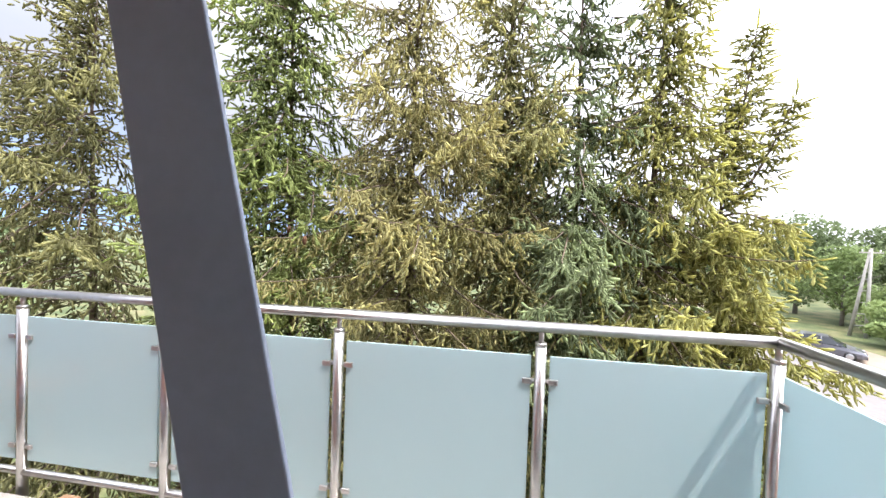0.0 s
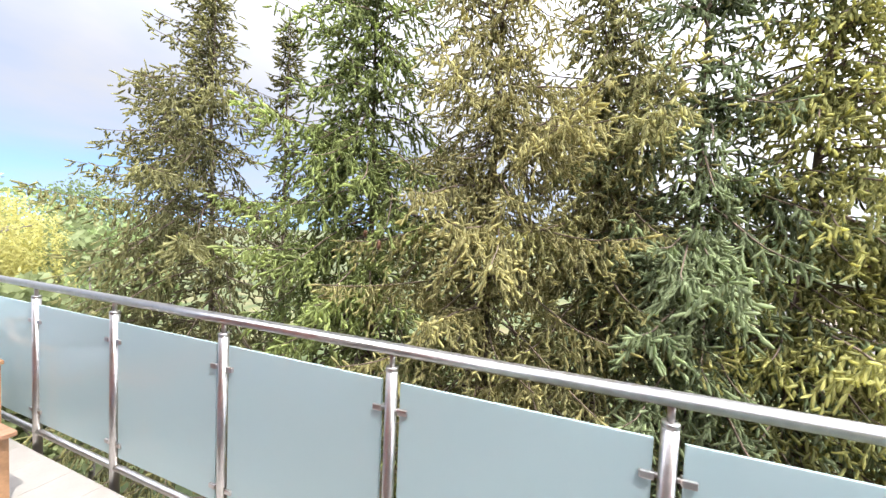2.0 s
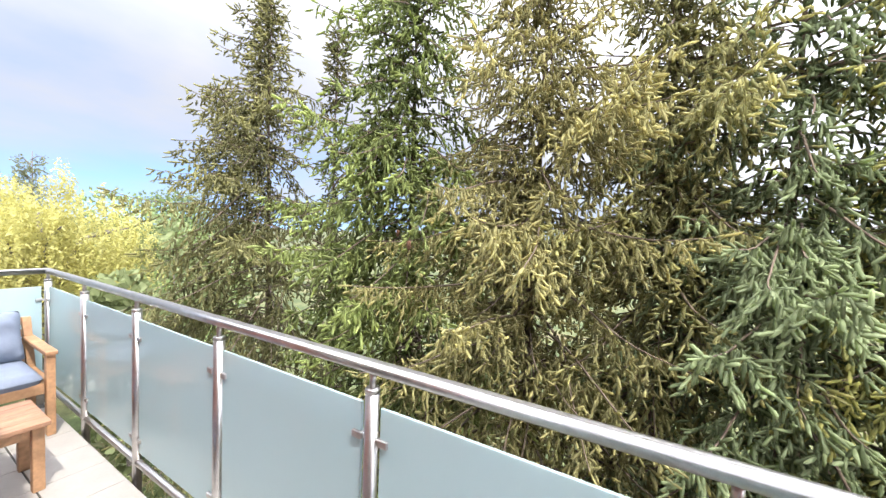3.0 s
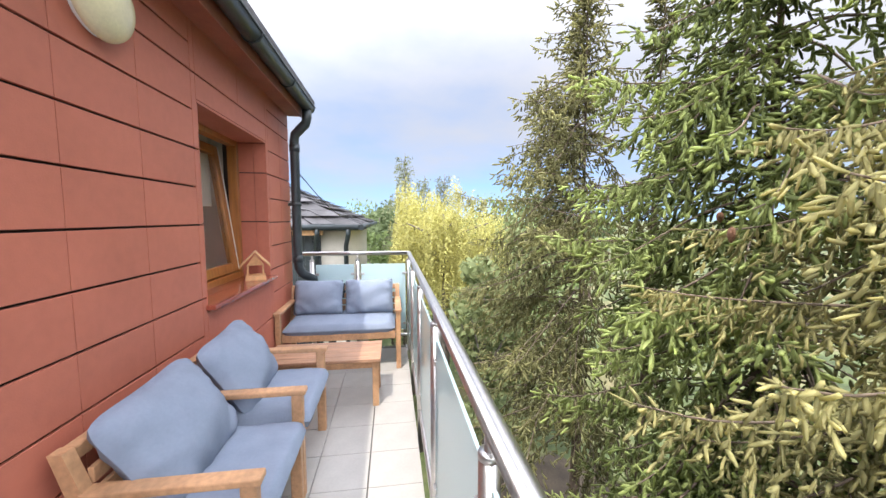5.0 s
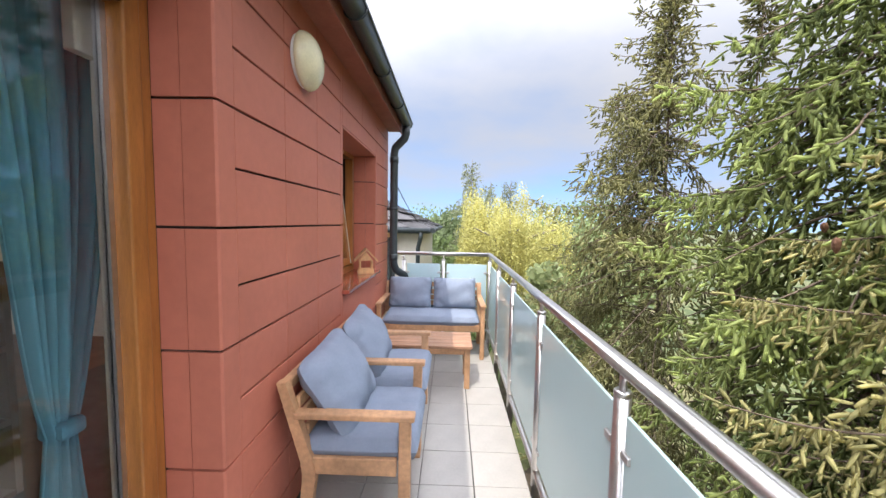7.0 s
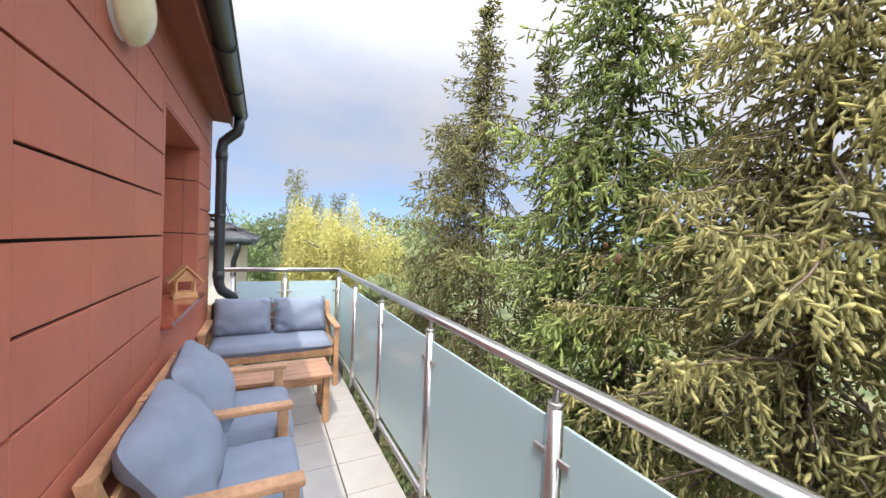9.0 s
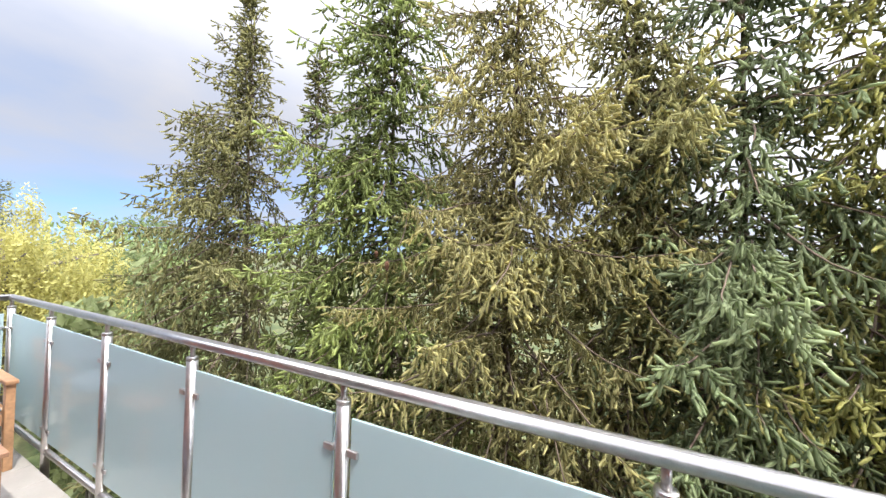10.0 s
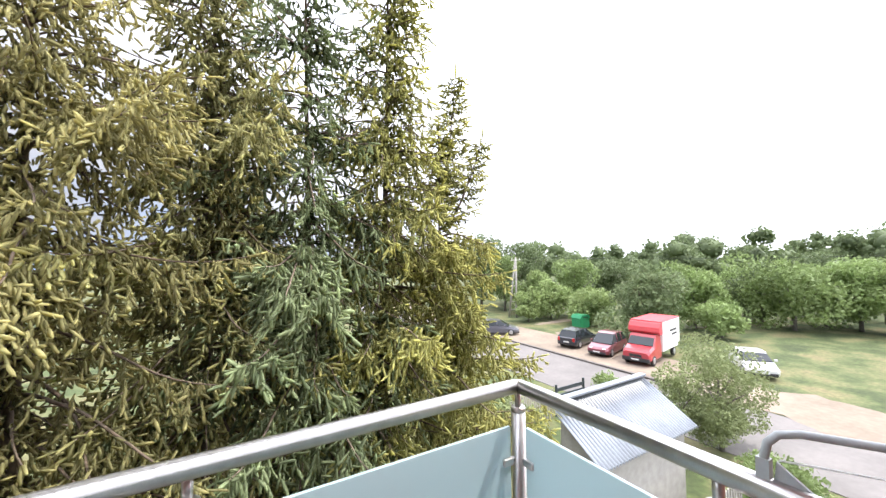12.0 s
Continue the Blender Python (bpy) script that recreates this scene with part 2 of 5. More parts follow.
class Geo:
    """Collects vertices and faces of one mesh."""

    def __init__(self):
        self.v, self.f, self.smooth = [], [], []

    def add(self, verts, faces, smooth=False):
        o = len(self.v)
        self.v += [tuple(p) for p in verts]
        self.f += [tuple(i + o for i in f) for f in faces]
        self.smooth += [smooth] * len(faces)
        return self

    def box(self, a, b, bev=0.0, m=None):
        """A box from corner a to corner b with its edges cut off by bev."""
        a, b = [min(p, q) for p, q in zip(a, b)], [max(p, q) for p, q in zip(a, b)]
        if bev <= 0:
            vs = [Vector((x, y, z)) for x in (a[0], b[0]) for y in (a[1], b[1]) for z in (a[2], b[2])]
            fs = [(0, 1, 3, 2), (4, 6, 7, 5), (0, 4, 5, 1), (2, 3, 7, 6), (0, 2, 6, 4), (1, 5, 7, 3)]
            if m is not None:
                vs = [m @ p for p in vs]
            return self.add(vs, fs)
        bm = bmesh.new()
        bmesh.ops.create_cube(bm, size=1)
        for v in bm.verts:
            v.co = Vector([(p + q) / 2 + c * (q - p) for p, q, c in zip(a, b, v.co)])
        bmesh.ops.bevel(bm, geom=list(bm.edges), offset=bev, segments=2, profile=0.5, affect="EDGES")
        if m is not None:
            bm.transform(m)
        bm.verts.index_update()
        self.add([v.co.copy() for v in bm.verts], [tuple(v.index for v in f.verts) for f in bm.faces], False)
        bm.free()
        return self

    def tube(self, pts, r, n=10, caps=True, smooth=True):
        """A round bar along pts; r is one radius or one a point."""
        pts = [Vector(p) for p in pts]
        rs = r if isinstance(r, (list, tuple)) else [r] * len(pts)
        vs, fs = [], []
        up = None
        for i, p in enumerate(pts):
            d = (pts[min(i + 1, len(pts) - 1)] - pts[max(i - 1, 0)]).normalized()
            if up is None:
                up = d.orthogonal().normalized()
            up = (up - d * up.dot(d)).normalized()
            side = d.cross(up)
            for k in range(n):
                a = 2 * math.pi * k / n
                vs.append(p + (up * math.cos(a) + side * math.sin(a)) * rs[i])
        for i in range(len(pts) - 1):
            for k in range(n):
                k2 = (k + 1) % n
                fs.append((i * n + k, i * n + k2, (i + 1) * n + k2, (i + 1) * n + k))
        self.add(vs, fs, smooth)
        if caps:
            o = len(self.v) - len(vs)
            self.f += [tuple(o + k for k in reversed(range(n))), tuple(o + (len(pts) - 1) * n + k for k in range(n))]
            self.smooth += [False, False]
        return self

    def lathe(self, profile, n=24, m=None, smooth=True):
        """Turns (radius, height) pairs round the z axis."""
        vs, fs = [], []
        for r, z in profile:
            for k in range(n):
                a = 2 * math.pi * k / n
                vs.append(Vector((r * math.cos(a), r * math.sin(a), z)))
        for i in range(len(profile) - 1):
            for k in range(n):
                k2 = (k + 1) % n
                fs.append((i * n + k, i * n + k2, (i + 1) * n + k2, (i + 1) * n + k))
        if m is not None:
            vs = [m @ p for p in vs]
        return self.add(vs, fs, smooth)

    def prism(self, outline, y0, y1, m=None):
        """An outline in x and z pushed along y."""
        n = len(outline)
        vs = [Vector((x, y0, z)) for x, z in outline] + [Vector((x, y1, z)) for x, z in outline]
        fs = [tuple(range(n)), tuple(reversed(range(n, 2 * n)))]
        fs += [(i, n + i, n + (i + 1) % n, (i + 1) % n) for i in range(n)]
        if m is not None:
            vs = [m @ p for p in vs]
        return self.add(vs, fs)

    def mesh(self, name, material):
        me = bpy.data.meshes.new(name)
        me.from_pydata([tuple(U * q for q in p) for p in self.v], [], self.f)
        me.polygons.foreach_set("use_smooth", self.smooth)
        bm = bmesh.new()
        bm.from_mesh(me)
        bmesh.ops.recalc_face_normals(bm, faces=list(bm.faces))
        bm.to_mesh(me)
        bm.free()
        me.materials.append(material)
        return me


def G():
    return Geo()


def grown(m):
    """A pose of the plan, brought to metres."""
    m = m.copy()
    m.translation = m.translation * U
    return m


def part(name, geo, material, parent=None, label="", at=None):
    """Links a mesh as one object, under a thing or a part."""
    ob = new(name, geo.mesh(name, material) if isinstance(geo, Geo) else geo)
    if parent is not None:
        ob.parent = parent
    if at is not None:
        ob.matrix_basis = grown(at)
    return tagged(ob, label)


def thing(name, label, category, group="", at=None):
    ob = new(name)
    ob.empty_display_size = 0.1
    if at is not None:
        ob.matrix_basis = grown(at)
    return tagged(ob, label, category, group)


def setting(name, geo, material, label="", category=""):
    return tagged(part(name, geo, material), label, category, kind="structure")


def array_mesh(name, verts, faces_idx, corners, material, tip=None):
    """A mesh straight from arrays: all faces with the same number of corners."""
    me = bpy.data.meshes.new(name)
    nf = len(faces_idx)
    me.vertices.add(len(verts))
    me.vertices.foreach_set("co", np.ascontiguousarray(verts * U, dtype=np.float32).ravel())
    me.loops.add(nf * corners)
    me.loops.foreach_set("vertex_index", np.ascontiguousarray(faces_idx, dtype=np.int32).ravel())
    me.polygons.add(nf)
    me.polygons.foreach_set("loop_start", np.arange(nf, dtype=np.int32) * corners)
    me.update(calc_edges=True)
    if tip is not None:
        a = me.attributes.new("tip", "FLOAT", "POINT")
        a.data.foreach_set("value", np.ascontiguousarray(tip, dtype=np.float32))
    me.materials.append(material)
    return me


# ---- balcony: slab, tiles ----
WALL_Y = -1.175
X_L, X_R = -4.01, 0.83
X_IN = -1.03
FZ = 0.12
floor = setting("floor", G().box((X_L + 0.03, -3.6, FZ - 0.22), (X_R - 0.03, -0.036, FZ - 0.012)), M_GROUT, "balcony floor of pale square stone tiles with grey joints", "floor")

# ---- house wall ----
WIN = (-3.355, -2.305, 0.985, 2.075)
wall = setting("wall_north", G()
               .box((-4.0, WALL_Y - 0.015, -6), (WIN[0], WALL_Y - 0.33, 2.62))
               .box((WIN[1], WALL_Y - 0.015, -6), (X_IN - 0.012, WALL_Y - 0.33, 2.62))
               .box((WIN[0], WALL_Y - 0.015, -6), (WIN[1], WALL_Y - 0.33, WIN[2] - 0.03))
               .box((WIN[0], WALL_Y - 0.015, WIN[3]), (WIN[1], WALL_Y - 0.33, 2.62))
               .box((X_IN - 0.012, WALL_Y - 0.015, 2.20), (2.4, WALL_Y - 0.33, 2.62))
               .box((0.62, WALL_Y - 0.015, -6), (2.4, WALL_Y - 0.33, 2.20))
               .box((X_IN - 0.012, WALL_Y - 0.33, -6), (0.62, WALL_Y - 0.015, -0.25)),
               M_BACK, "house wall clad in terracotta red panels with dark joints", "wall")
ROWS4 = [-0.166, 0.234, 0.63, 1.03, 1.426, 1.82, 2.208, 2.475]
ROWS2 = sorted(ROWS4 + [(a + b) / 2 for a, b in zip(ROWS4, ROWS4[1:])])
DARKJ, FINEJ = 0.0045, 0.0012


def panel(x0, x1, z0, z1):
    part("panel", G().box((x0 + FINEJ, WALL_Y - 0.014, z0 + DARKJ), (x1 - FINEJ, WALL_Y, z1 - DARKJ), 0.002), M_CLAD, wall)


COLS = [-1.125, -1.49, -1.86, -2.262]
for a, b in zip(ROWS2, ROWS2[1:]):
    for x1, x0 in zip(COLS, COLS[1:]):
        panel(x0, x1, a, b)
    for x0, x1 in ((-3.70, WIN[0] - 0.045), (-4.0, -3.70)):
        panel(x0, x1, a, b)
for a, b in zip(ROWS4, ROWS4[1:]):
    if b <= WIN[2] - 0.03 or a >= WIN[3]:
        for x0, x1 in ((WIN[1], -2.262), (-2.83, WIN[1]), (WIN[0], -2.83), (WIN[0] - 0.045, WIN[0])):
            panel(x0, x1, a, b)
    else:
        panel(WIN[1], -2.262, a, b)
        panel(WIN[0] - 0.045, WIN[0], a, b)
        if a < WIN[2] - 0.03:
            panel(WIN[0], WIN[1], a, WIN[2] - 0.03)
        if b > WIN[3]:
            panel(WIN[0], WIN[1], WIN[3], b)
    # corner panels fold round into the door recess
    g = G()
    prof = [(-1.125 + FINEJ, WALL_Y), (X_IN - 0.006, WALL_Y), (X_IN, WALL_Y - 0.006), (X_IN, -1.283 + FINEJ), (X_IN - 0.012, -1.283 + FINEJ), (X_IN - 0.012, WALL_Y - 0.012), (-1.125 + FINEJ, WALL_Y - 0.012)]
    n = len(prof)
    zz0, zz1 = a + DARKJ, b - DARKJ
    g.add([(x, y, zz0) for x, y in prof] + [(x, y, zz1) for x, y in prof], [tuple(range(n)), tuple(range(2 * n - 1, n - 1, -1))] + [(i, (i + 1) % n, n + (i + 1) % n, n + i) for i in range(n)])
    part("panel", g, M_CLAD, wall)
    part("panel", G().box((X_IN - 0.012, -1.372, zz0), (X_IN, -1.283 - FINEJ, zz1)), M_CLAD, wall)
# linings of the window recess
for z0, z1 in ((WIN[2], 1.432), (1.432, 1.825), (1.825, WIN[3] - 0.012)):
    for xs in ((WIN[0], WIN[0] + 0.012), (WIN[1] - 0.012, WIN[1])):
        part("panel", G().box((xs[0], -1.27, z0 + DARKJ), (xs[1], WALL_Y - 0.001, z1 - DARKJ)), M_CLAD, wall)
        part("panel", G().box((xs[0], -1.385, z0 + DARKJ), (xs[1], -1.273, z1 - DARKJ)), M_CLAD, wall)
part("panel", G().box((WIN[0], -1.385, WIN[3] - 0.012), (WIN[1], WALL_Y - 0.001, WIN[3])), M_CLAD, wall)
part("panel", G().box((X_IN, -1.395, 2.188), (0.62, WALL_Y, 2.60)), M_CLAD, wall)
part("panel", G().box((0.62, -1.395, 0.0), (0.632, WALL_Y, 2.188)), M_CLAD, wall)
part("panel", G().box((0.633, -1.19, -0.1), (2.4, WALL_Y, 2.60)), M_CLAD, wall)

# the rest of the house, out of view
# wide opening added in this unseen wall so that daylight reaches the room
setting("wall_south", G().box((-4.0, -7.0, -6), (-2.2, -6.8, 2.62)).box((1.6, -7.0, -6), (2.4, -6.8, 2.62)).box((-2.2, -7.0, -6), (1.6, -6.8, 0.9)).box((-2.2, -7.0, 2.2), (1.6, -6.8, 2.62)), M_CREAM, "plain rendered house wall", "wall")
setting("wall_west", G().box((-4.0, -6.8, -6), (-3.8, WALL_Y - 0.34, 2.62)), M_CREAM, "plain rendered house wall", "wall")
setting("wall_east", G().box((2.2, -6.8, -6), (2.4, WALL_Y - 0.34, 2.62)), M_CREAM, "plain rendered house wall", "wall")
setting("ceiling", G().box((-3.8, -6.8, 2.5), (2.2, WALL_Y - 0.34, 2.6)), M_WHITE, "plain white room ceiling", "ceiling")
setting("floor_indoor", G().box((-3.8, -6.8, FZ - 0.2), (2.2, -3.61, FZ - 0.02)), M_BROWN, "brown wooden room floor", "floor")
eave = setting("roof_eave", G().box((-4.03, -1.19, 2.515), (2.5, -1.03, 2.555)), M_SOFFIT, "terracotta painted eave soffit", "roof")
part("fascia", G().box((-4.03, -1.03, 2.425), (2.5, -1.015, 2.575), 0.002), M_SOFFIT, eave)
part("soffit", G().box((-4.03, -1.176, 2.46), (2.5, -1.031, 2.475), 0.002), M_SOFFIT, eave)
rf = G()
rf.add([(-4.08, -0.93, 2.565), (2.6, -0.93, 2.565), (2.6, -4.0, 4.4), (-4.1, -4.0, 4.4), (-4.1, -7.2, 2.68), (2.6, -7.2, 2.68),
        (-4.08, -0.93, 2.625), (2.6, -0.93, 2.625), (2.6, -4.0, 4.46), (-4.1, -4.0, 4.46), (-4.1, -7.2, 2.74), (2.6, -7.2, 2.74)],
       [(0, 1, 2, 3), (3, 2, 5, 4), (6, 9, 8, 7), (9, 10, 11, 8), (0, 6, 7, 1), (4, 5, 11, 10), (0, 3, 9, 6), (3, 4, 10, 9), (1, 7, 8, 2), (2, 8, 11, 5)])
setting("roof", rf, M_SLATE, "dark pitched house roof", "roof")

# ---- door with a fixed glazed leaf ----
door = thing("door_1", "golden brown wooden balcony door with clear glass", "door")
door["kind"] = "structure"
YF0, YF1 = -1.432, -1.372
part("door_frame", G().box((X_IN, YF0, FZ), (X_IN + 0.035, YF1, 2.188), 0.003).box((X_IN + 0.035, YF0, 2.12), (0.62, YF1, 2.188), 0.003).box((0.585, YF0, FZ), (0.62, YF1, 2.12), 0.003), M_FRAMEWOOD, door)
leaf = part("door_leaf", G().box((X_IN + 0.038, YF0 - 0.01, FZ + 0.02), (X_IN + 0.095, YF1 + 0.008, 2.118), 0.006).box((-0.45, YF0 - 0.01, FZ + 0.02), (-0.37, YF1 + 0.012, 2.118), 0.006)
            .box((X_IN + 0.095, YF0 - 0.01, FZ + 0.02), (-0.45, YF1 + 0.012, FZ + 0.12), 0.006).box((X_IN + 0.095, YF0 - 0.01, 2.04), (-0.45, YF1 + 0.012, 2.118), 0.006), M_FRAMEWOOD, door)
part("seal", G().box((X_IN + 0.0955, -1.44, FZ + 0.1205), (X_IN + 0.112, -1.412, 2.0395)).box((-0.462, -1.44, FZ + 0.1205), (-0.4505, -1.412, 2.0395)), M_STEEL, leaf, "grey metal glazing bead")
pane = part("pane", G().box((X_IN + 0.112, -1.432, FZ + 0.121), (-0.462, -1.422, 2.039)), M_GLASS, leaf)
pane.visible_shadow = False

cur = G()
vs, fs = [], []
NX, NZ = 60, 40
for j in range(NZ + 1):
    z = FZ + 0.02 + 2.0 * j / NZ
    # gathered at the tie, hanging wide above and loose below
    wdt = 0.055 + 0.24 * min(1, (max(z - 0.80, 0) / 1.1)) ** 0.7 + 0.045 * min(1, max(0.80 - z, 0) / 0.3)
    xc = -0.962 + 0.012 * math.sin(3 * z)
    for i in range(NX + 1):
        s = i / NX
        vs.append((xc + (s - 0.5) * 2 * wdt * 0.62, -1.64 + 0.022 * math.sin(s * 44 + z) * (0.4 + wdt * 2) + 0.01 * math.sin(s * 17), z))
for j in range(NZ):
    for i in range(NX):
        a = j * (NX + 1) + i
        fs.append((a, a + 1, a + NX + 2, a + NX + 1))
cur.add(vs, fs, True)
curtain = thing("curtain", "teal fabric curtain tied back behind the door glass", "curtain")
ob = part("drape", cur, M_CURTAIN, curtain)
so = ob.modifiers.new("thick", "SOLIDIFY"); so.thickness = 0.004
part("tie_band", G().box((-1.005, -1.685, 0.775), (-0.925, -1.60, 0.83), 0.015), M_CURTAIN, curtain)
tagged(part("curtain_rail", G().tube([(-1.5, -1.64, 2.16), (0.7, -1.64, 2.16)], 0.012), M_WHITE), "thin white curtain rail above the door", "curtain rail")
setting("trim_jamb", G().box((X_IN - 0.04, -1.505, FZ), (X_IN + 0.06, -1.47, 2.3), 0.004).box((X_IN + 0.0602, -1.505, 1.9), (-0.9, -1.47, 2.3), 0.004), M_CREAM, "cream plastered inner door jamb", "trim")
bk = thing("bookcase", "dark brown wooden shelf unit in the room", "shelf")
for z in (FZ, FZ + 0.35, FZ + 0.7, FZ + 1.05):
    part("shelf_board", G().box((-1.5, -2.9, z), (-0.4, -2.5, z + 0.03), 0.003), M_BROWN, bk)
for x in (-1.53, -0.4):
    part("side_panel", G().box((x, -2.9, FZ), (x + 0.03, -2.5, 1.24), 0.003), M_BROWN, bk)
part("back_panel", G().box((-1.5, -2.92, FZ), (-0.4, -2.90, 1.2)), M_BROWN, bk)

pole = thing("leaning_pole", "dark grey flat metal pole leaning in the doorway", "pole")
E0 = Vector(PATH[0][1])
fw = (Vector(PATH[0][2]) - E0).normalized()
rt = fw.cross(Vector((0, 0, 1))).normalized()
top = E0 + rt * -0.090 + Vector((0, 0, 0.070)) + fw * 0.112
bot = E0 + rt * -0.052 + Vector((0, 0, -0.077)) + fw * 0.096
dd = (top - bot).normalized()
p_hi = bot + dd * ((2.185 - bot.z) / dd.z)
p_lo = bot + dd * ((FZ - bot.z) / dd.z)
zax = dd
xax = (rt - dd * rt.dot(dd)).normalized()
yax = zax.cross(xax)
rot = Matrix((xax, yax, zax)).transposed().to_4x4()
mp_ = Matrix.Translation(p_lo) @ rot
L_ = (p_hi - p_lo).length
part("bar", G().box((-0.0145, -0.0012, 0.008), (0.0145, 0.0012, L_ - 0.004), 0.0006, m=mp_), M_POLE, pole)
part("foot", G().box((-0.022, -0.010, -0.004), (0.022, 0.010, 0.03), 0.004, m=mp_), M_PLASTIC, pole)

# ---- window with a tilted sash ----
win = thing("window_1", "golden brown wooden window tilted open in a red recess", "window")
win["kind"] = "structure"
W0, W1, WZ0, WZ1 = WIN
YW0, YW1 = -1.455, -1.386
part("window_frame", G().box((W0, YW0, WZ0), (W0 + 0.05, YW1, WZ1), 0.004).box((W1 - 0.05, YW0, WZ0), (W1, YW1, WZ1), 0.004)
     .box((W0 + 0.05, YW0, WZ1 - 0.05), (W1 - 0.05, YW1, WZ1), 0.004).box((W0 + 0.05, YW0, WZ0), (W1 - 0.05, YW1, WZ0 + 0.05), 0.004), M_FRAMEWOOD, win)
tilt = Matrix.Translation((0, -1.43, WZ0 + 0.055)) @ Matrix.Rotation(radians(7), 4, "X")
a0, a1, h1 = W0 + 0.055, W1 - 0.055, WZ1 - WZ0 - 0.11
sash = part("sash", G().box((a0, -0.03, 0), (a0 + 0.07, 0.03, h1), 0.006, m=tilt).box((a1 - 0.07, -0.03, 0), (a1, 0.03, h1), 0.006, m=tilt)
            .box((a0 + 0.07, -0.03, 0), (a1 - 0.07, 0.03, 0.07), 0.006, m=tilt).box((a0 + 0.07, -0.03, h1 - 0.07), (a1 - 0.07, 0.03, h1), 0.006, m=tilt), M_FRAMEWOOD, win)
p = part("pane", G().box((a0 + 0.07, -0.006, 0.07), (a1 - 0.07, 0.006, h1 - 0.07), m=tilt), M_GLASS, sash)
p.visible_shadow = False
part("seal", G().box((a0 - 0.004, -0.034, 0.01), (a0 - 0.0005, 0.034, h1), m=tilt), M_WHITE, sash, "white sealing strip")
sill = part("window_sill", G().box((W0 - 0.01, -1.385, 0.962), (W1 + 0.012, WALL_Y + 0.05, 0.988), 0.004), M_GRANITE, win, "polished red granite sill")
blind = tagged(part("blind", G().box((W0 + 0.1, -1.58, 1.55), (W1 - 0.1, -1.565, 2.15)), M_CREAM), "beige roller blind behind the window", "blind")

# ---- bird house ----
bh = thing("bird_house", "small pale wooden bird feeder house on the sill", "bird house", at=pose(-3.13, -1.215, 0.988, 0, 0, 109) @ Matrix.Diagonal((0.95, 0.95, 1.18, 1.0)))
part("floor_board", G().box((-0.075, -0.055, 0), (0.075, 0.055, 0.012), 0.002), M_PALEWOOD, bh)
part("front_ledge", G().box((-0.072, 0.04, 0.012), (0.072, 0.052, 0.035), 0.002), M_PALEWOOD, bh)
part("front_ledge", G().box((-0.072, -0.052, 0.012), (0.072, -0.04, 0.035), 0.002), M_PALEWOOD, bh)
for x in (-0.062, 0.048):
    for y in (-0.048, 0.034):
        part("corner_post", G().box((x, y, 0.012), (x + 0.014, y + 0.014, 0.10), 0.002), M_PALEWOOD, bh)
for s in (-1, 1):
    mm = Matrix.Translation((0, 0, 0.185)) @ Matrix.Rotation(radians(s * 44), 4, "Y")
    for k in range(4):
        w0 = 0.034 * k
        part("roof_slat", G().box((s * w0, -0.075, -0.003 + 0.002 * k), (s * (w0 + 0.038), 0.075, 0.006 + 0.002 * k), 0.001, m=mm), M_PALEWOOD, bh)
part("gable", G().prism([(-0.06, 0.098), (0.06, 0.098), (0, 0.165)], 0.036, 0.046), M_PALEWOOD, bh)
part("gable", G().prism([(-0.06, 0.098), (0.06, 0.098), (0, 0.165)], -0.046, -0.036), M_PALEWOOD, bh)

# ---- wall lamp ----
lamp = thing("wall_lamp", "round cream opal glass wall lamp on the red cladding", "lamp")
R = 0.13
mm = Matrix.Translation((-1.665, WALL_Y, 2.20)) @ Matrix.Rotation(radians(-90), 4, "X")
prof = [(R * math.cos(a), 0.022 + 0.075 * math.sin(a)) for a in [math.pi / 2 * k / 10 for k in range(11)]]
part("shade", G().lathe([(R * 0.96, 0.016)] + prof, 40, mm), M_LAMP, lamp)
part("base_plate", G().lathe([(0.0, 0.0), (R * 0.9, 0.0), (R * 0.9, 0.018), (0.0, 0.018)], 32, mm, False), M_WHITE, lamp)

# ---- gutter and downpipe ----
gut = thing("gutter", "dark anthracite half-round roof gutter", "gutter")
vs, fs = [], []
NS = 12
for i, x in enumerate((-3.93, 2.5)):
    for rr in (0.055, 0.05):
        for k in range(NS + 1):
            a = math.pi + math.pi * k / NS
            vs.append((x, -0.955 + rr * math.cos(a), 2.52 + rr * math.sin(a)))
n1 = NS + 1
for k in range(NS):
    fs += [(k, k + 1, 2 * n1 + k + 1, 2 * n1 + k), (n1 + k, 3 * n1 + k, 3 * n1 + k + 1, n1 + k + 1), (k, n1 + k, n1 + k + 1, k + 1), (2 * n1 + k, 2 * n1 + k + 1, 3 * n1 + k + 1, 3 * n1 + k)]
fs += [(0, 2 * n1, 3 * n1, n1), (NS, n1 + NS, 3 * n1 + NS, 2 * n1 + NS)]
part("trough", G().add(vs, fs, True), M_GUTTER, gut)
part("end_cap", G().lathe([(0.0, 0), (0.057, 0), (0.057, 0.008), (0, 0.008)], 24, Matrix.Translation((-3.93, -0.955, 2.518)) @ Matrix.Rotation(radians(90), 4, "Y"), False), M_GUTTER, gut)
part("bead", G().tube([(-3.93, -0.898, 2.523), (2.5, -0.898, 2.523)], 0.008, 8), M_GUTTER, gut)
for x in (-3.2, -2.5, -1.8, -1.1, -0.4):
    part("bracket", G().tube([(x, -0.955 + 0.058 * math.cos(a), 2.52 + 0.058 * math.sin(a)) for a in [math.pi + math.pi * k / 8 for k in range(9)]], 0.006, 6), M_GUTTER, gut)
pipe = thing("downpipe", "dark anthracite rain pipe with bends on the wall end", "downpipe")
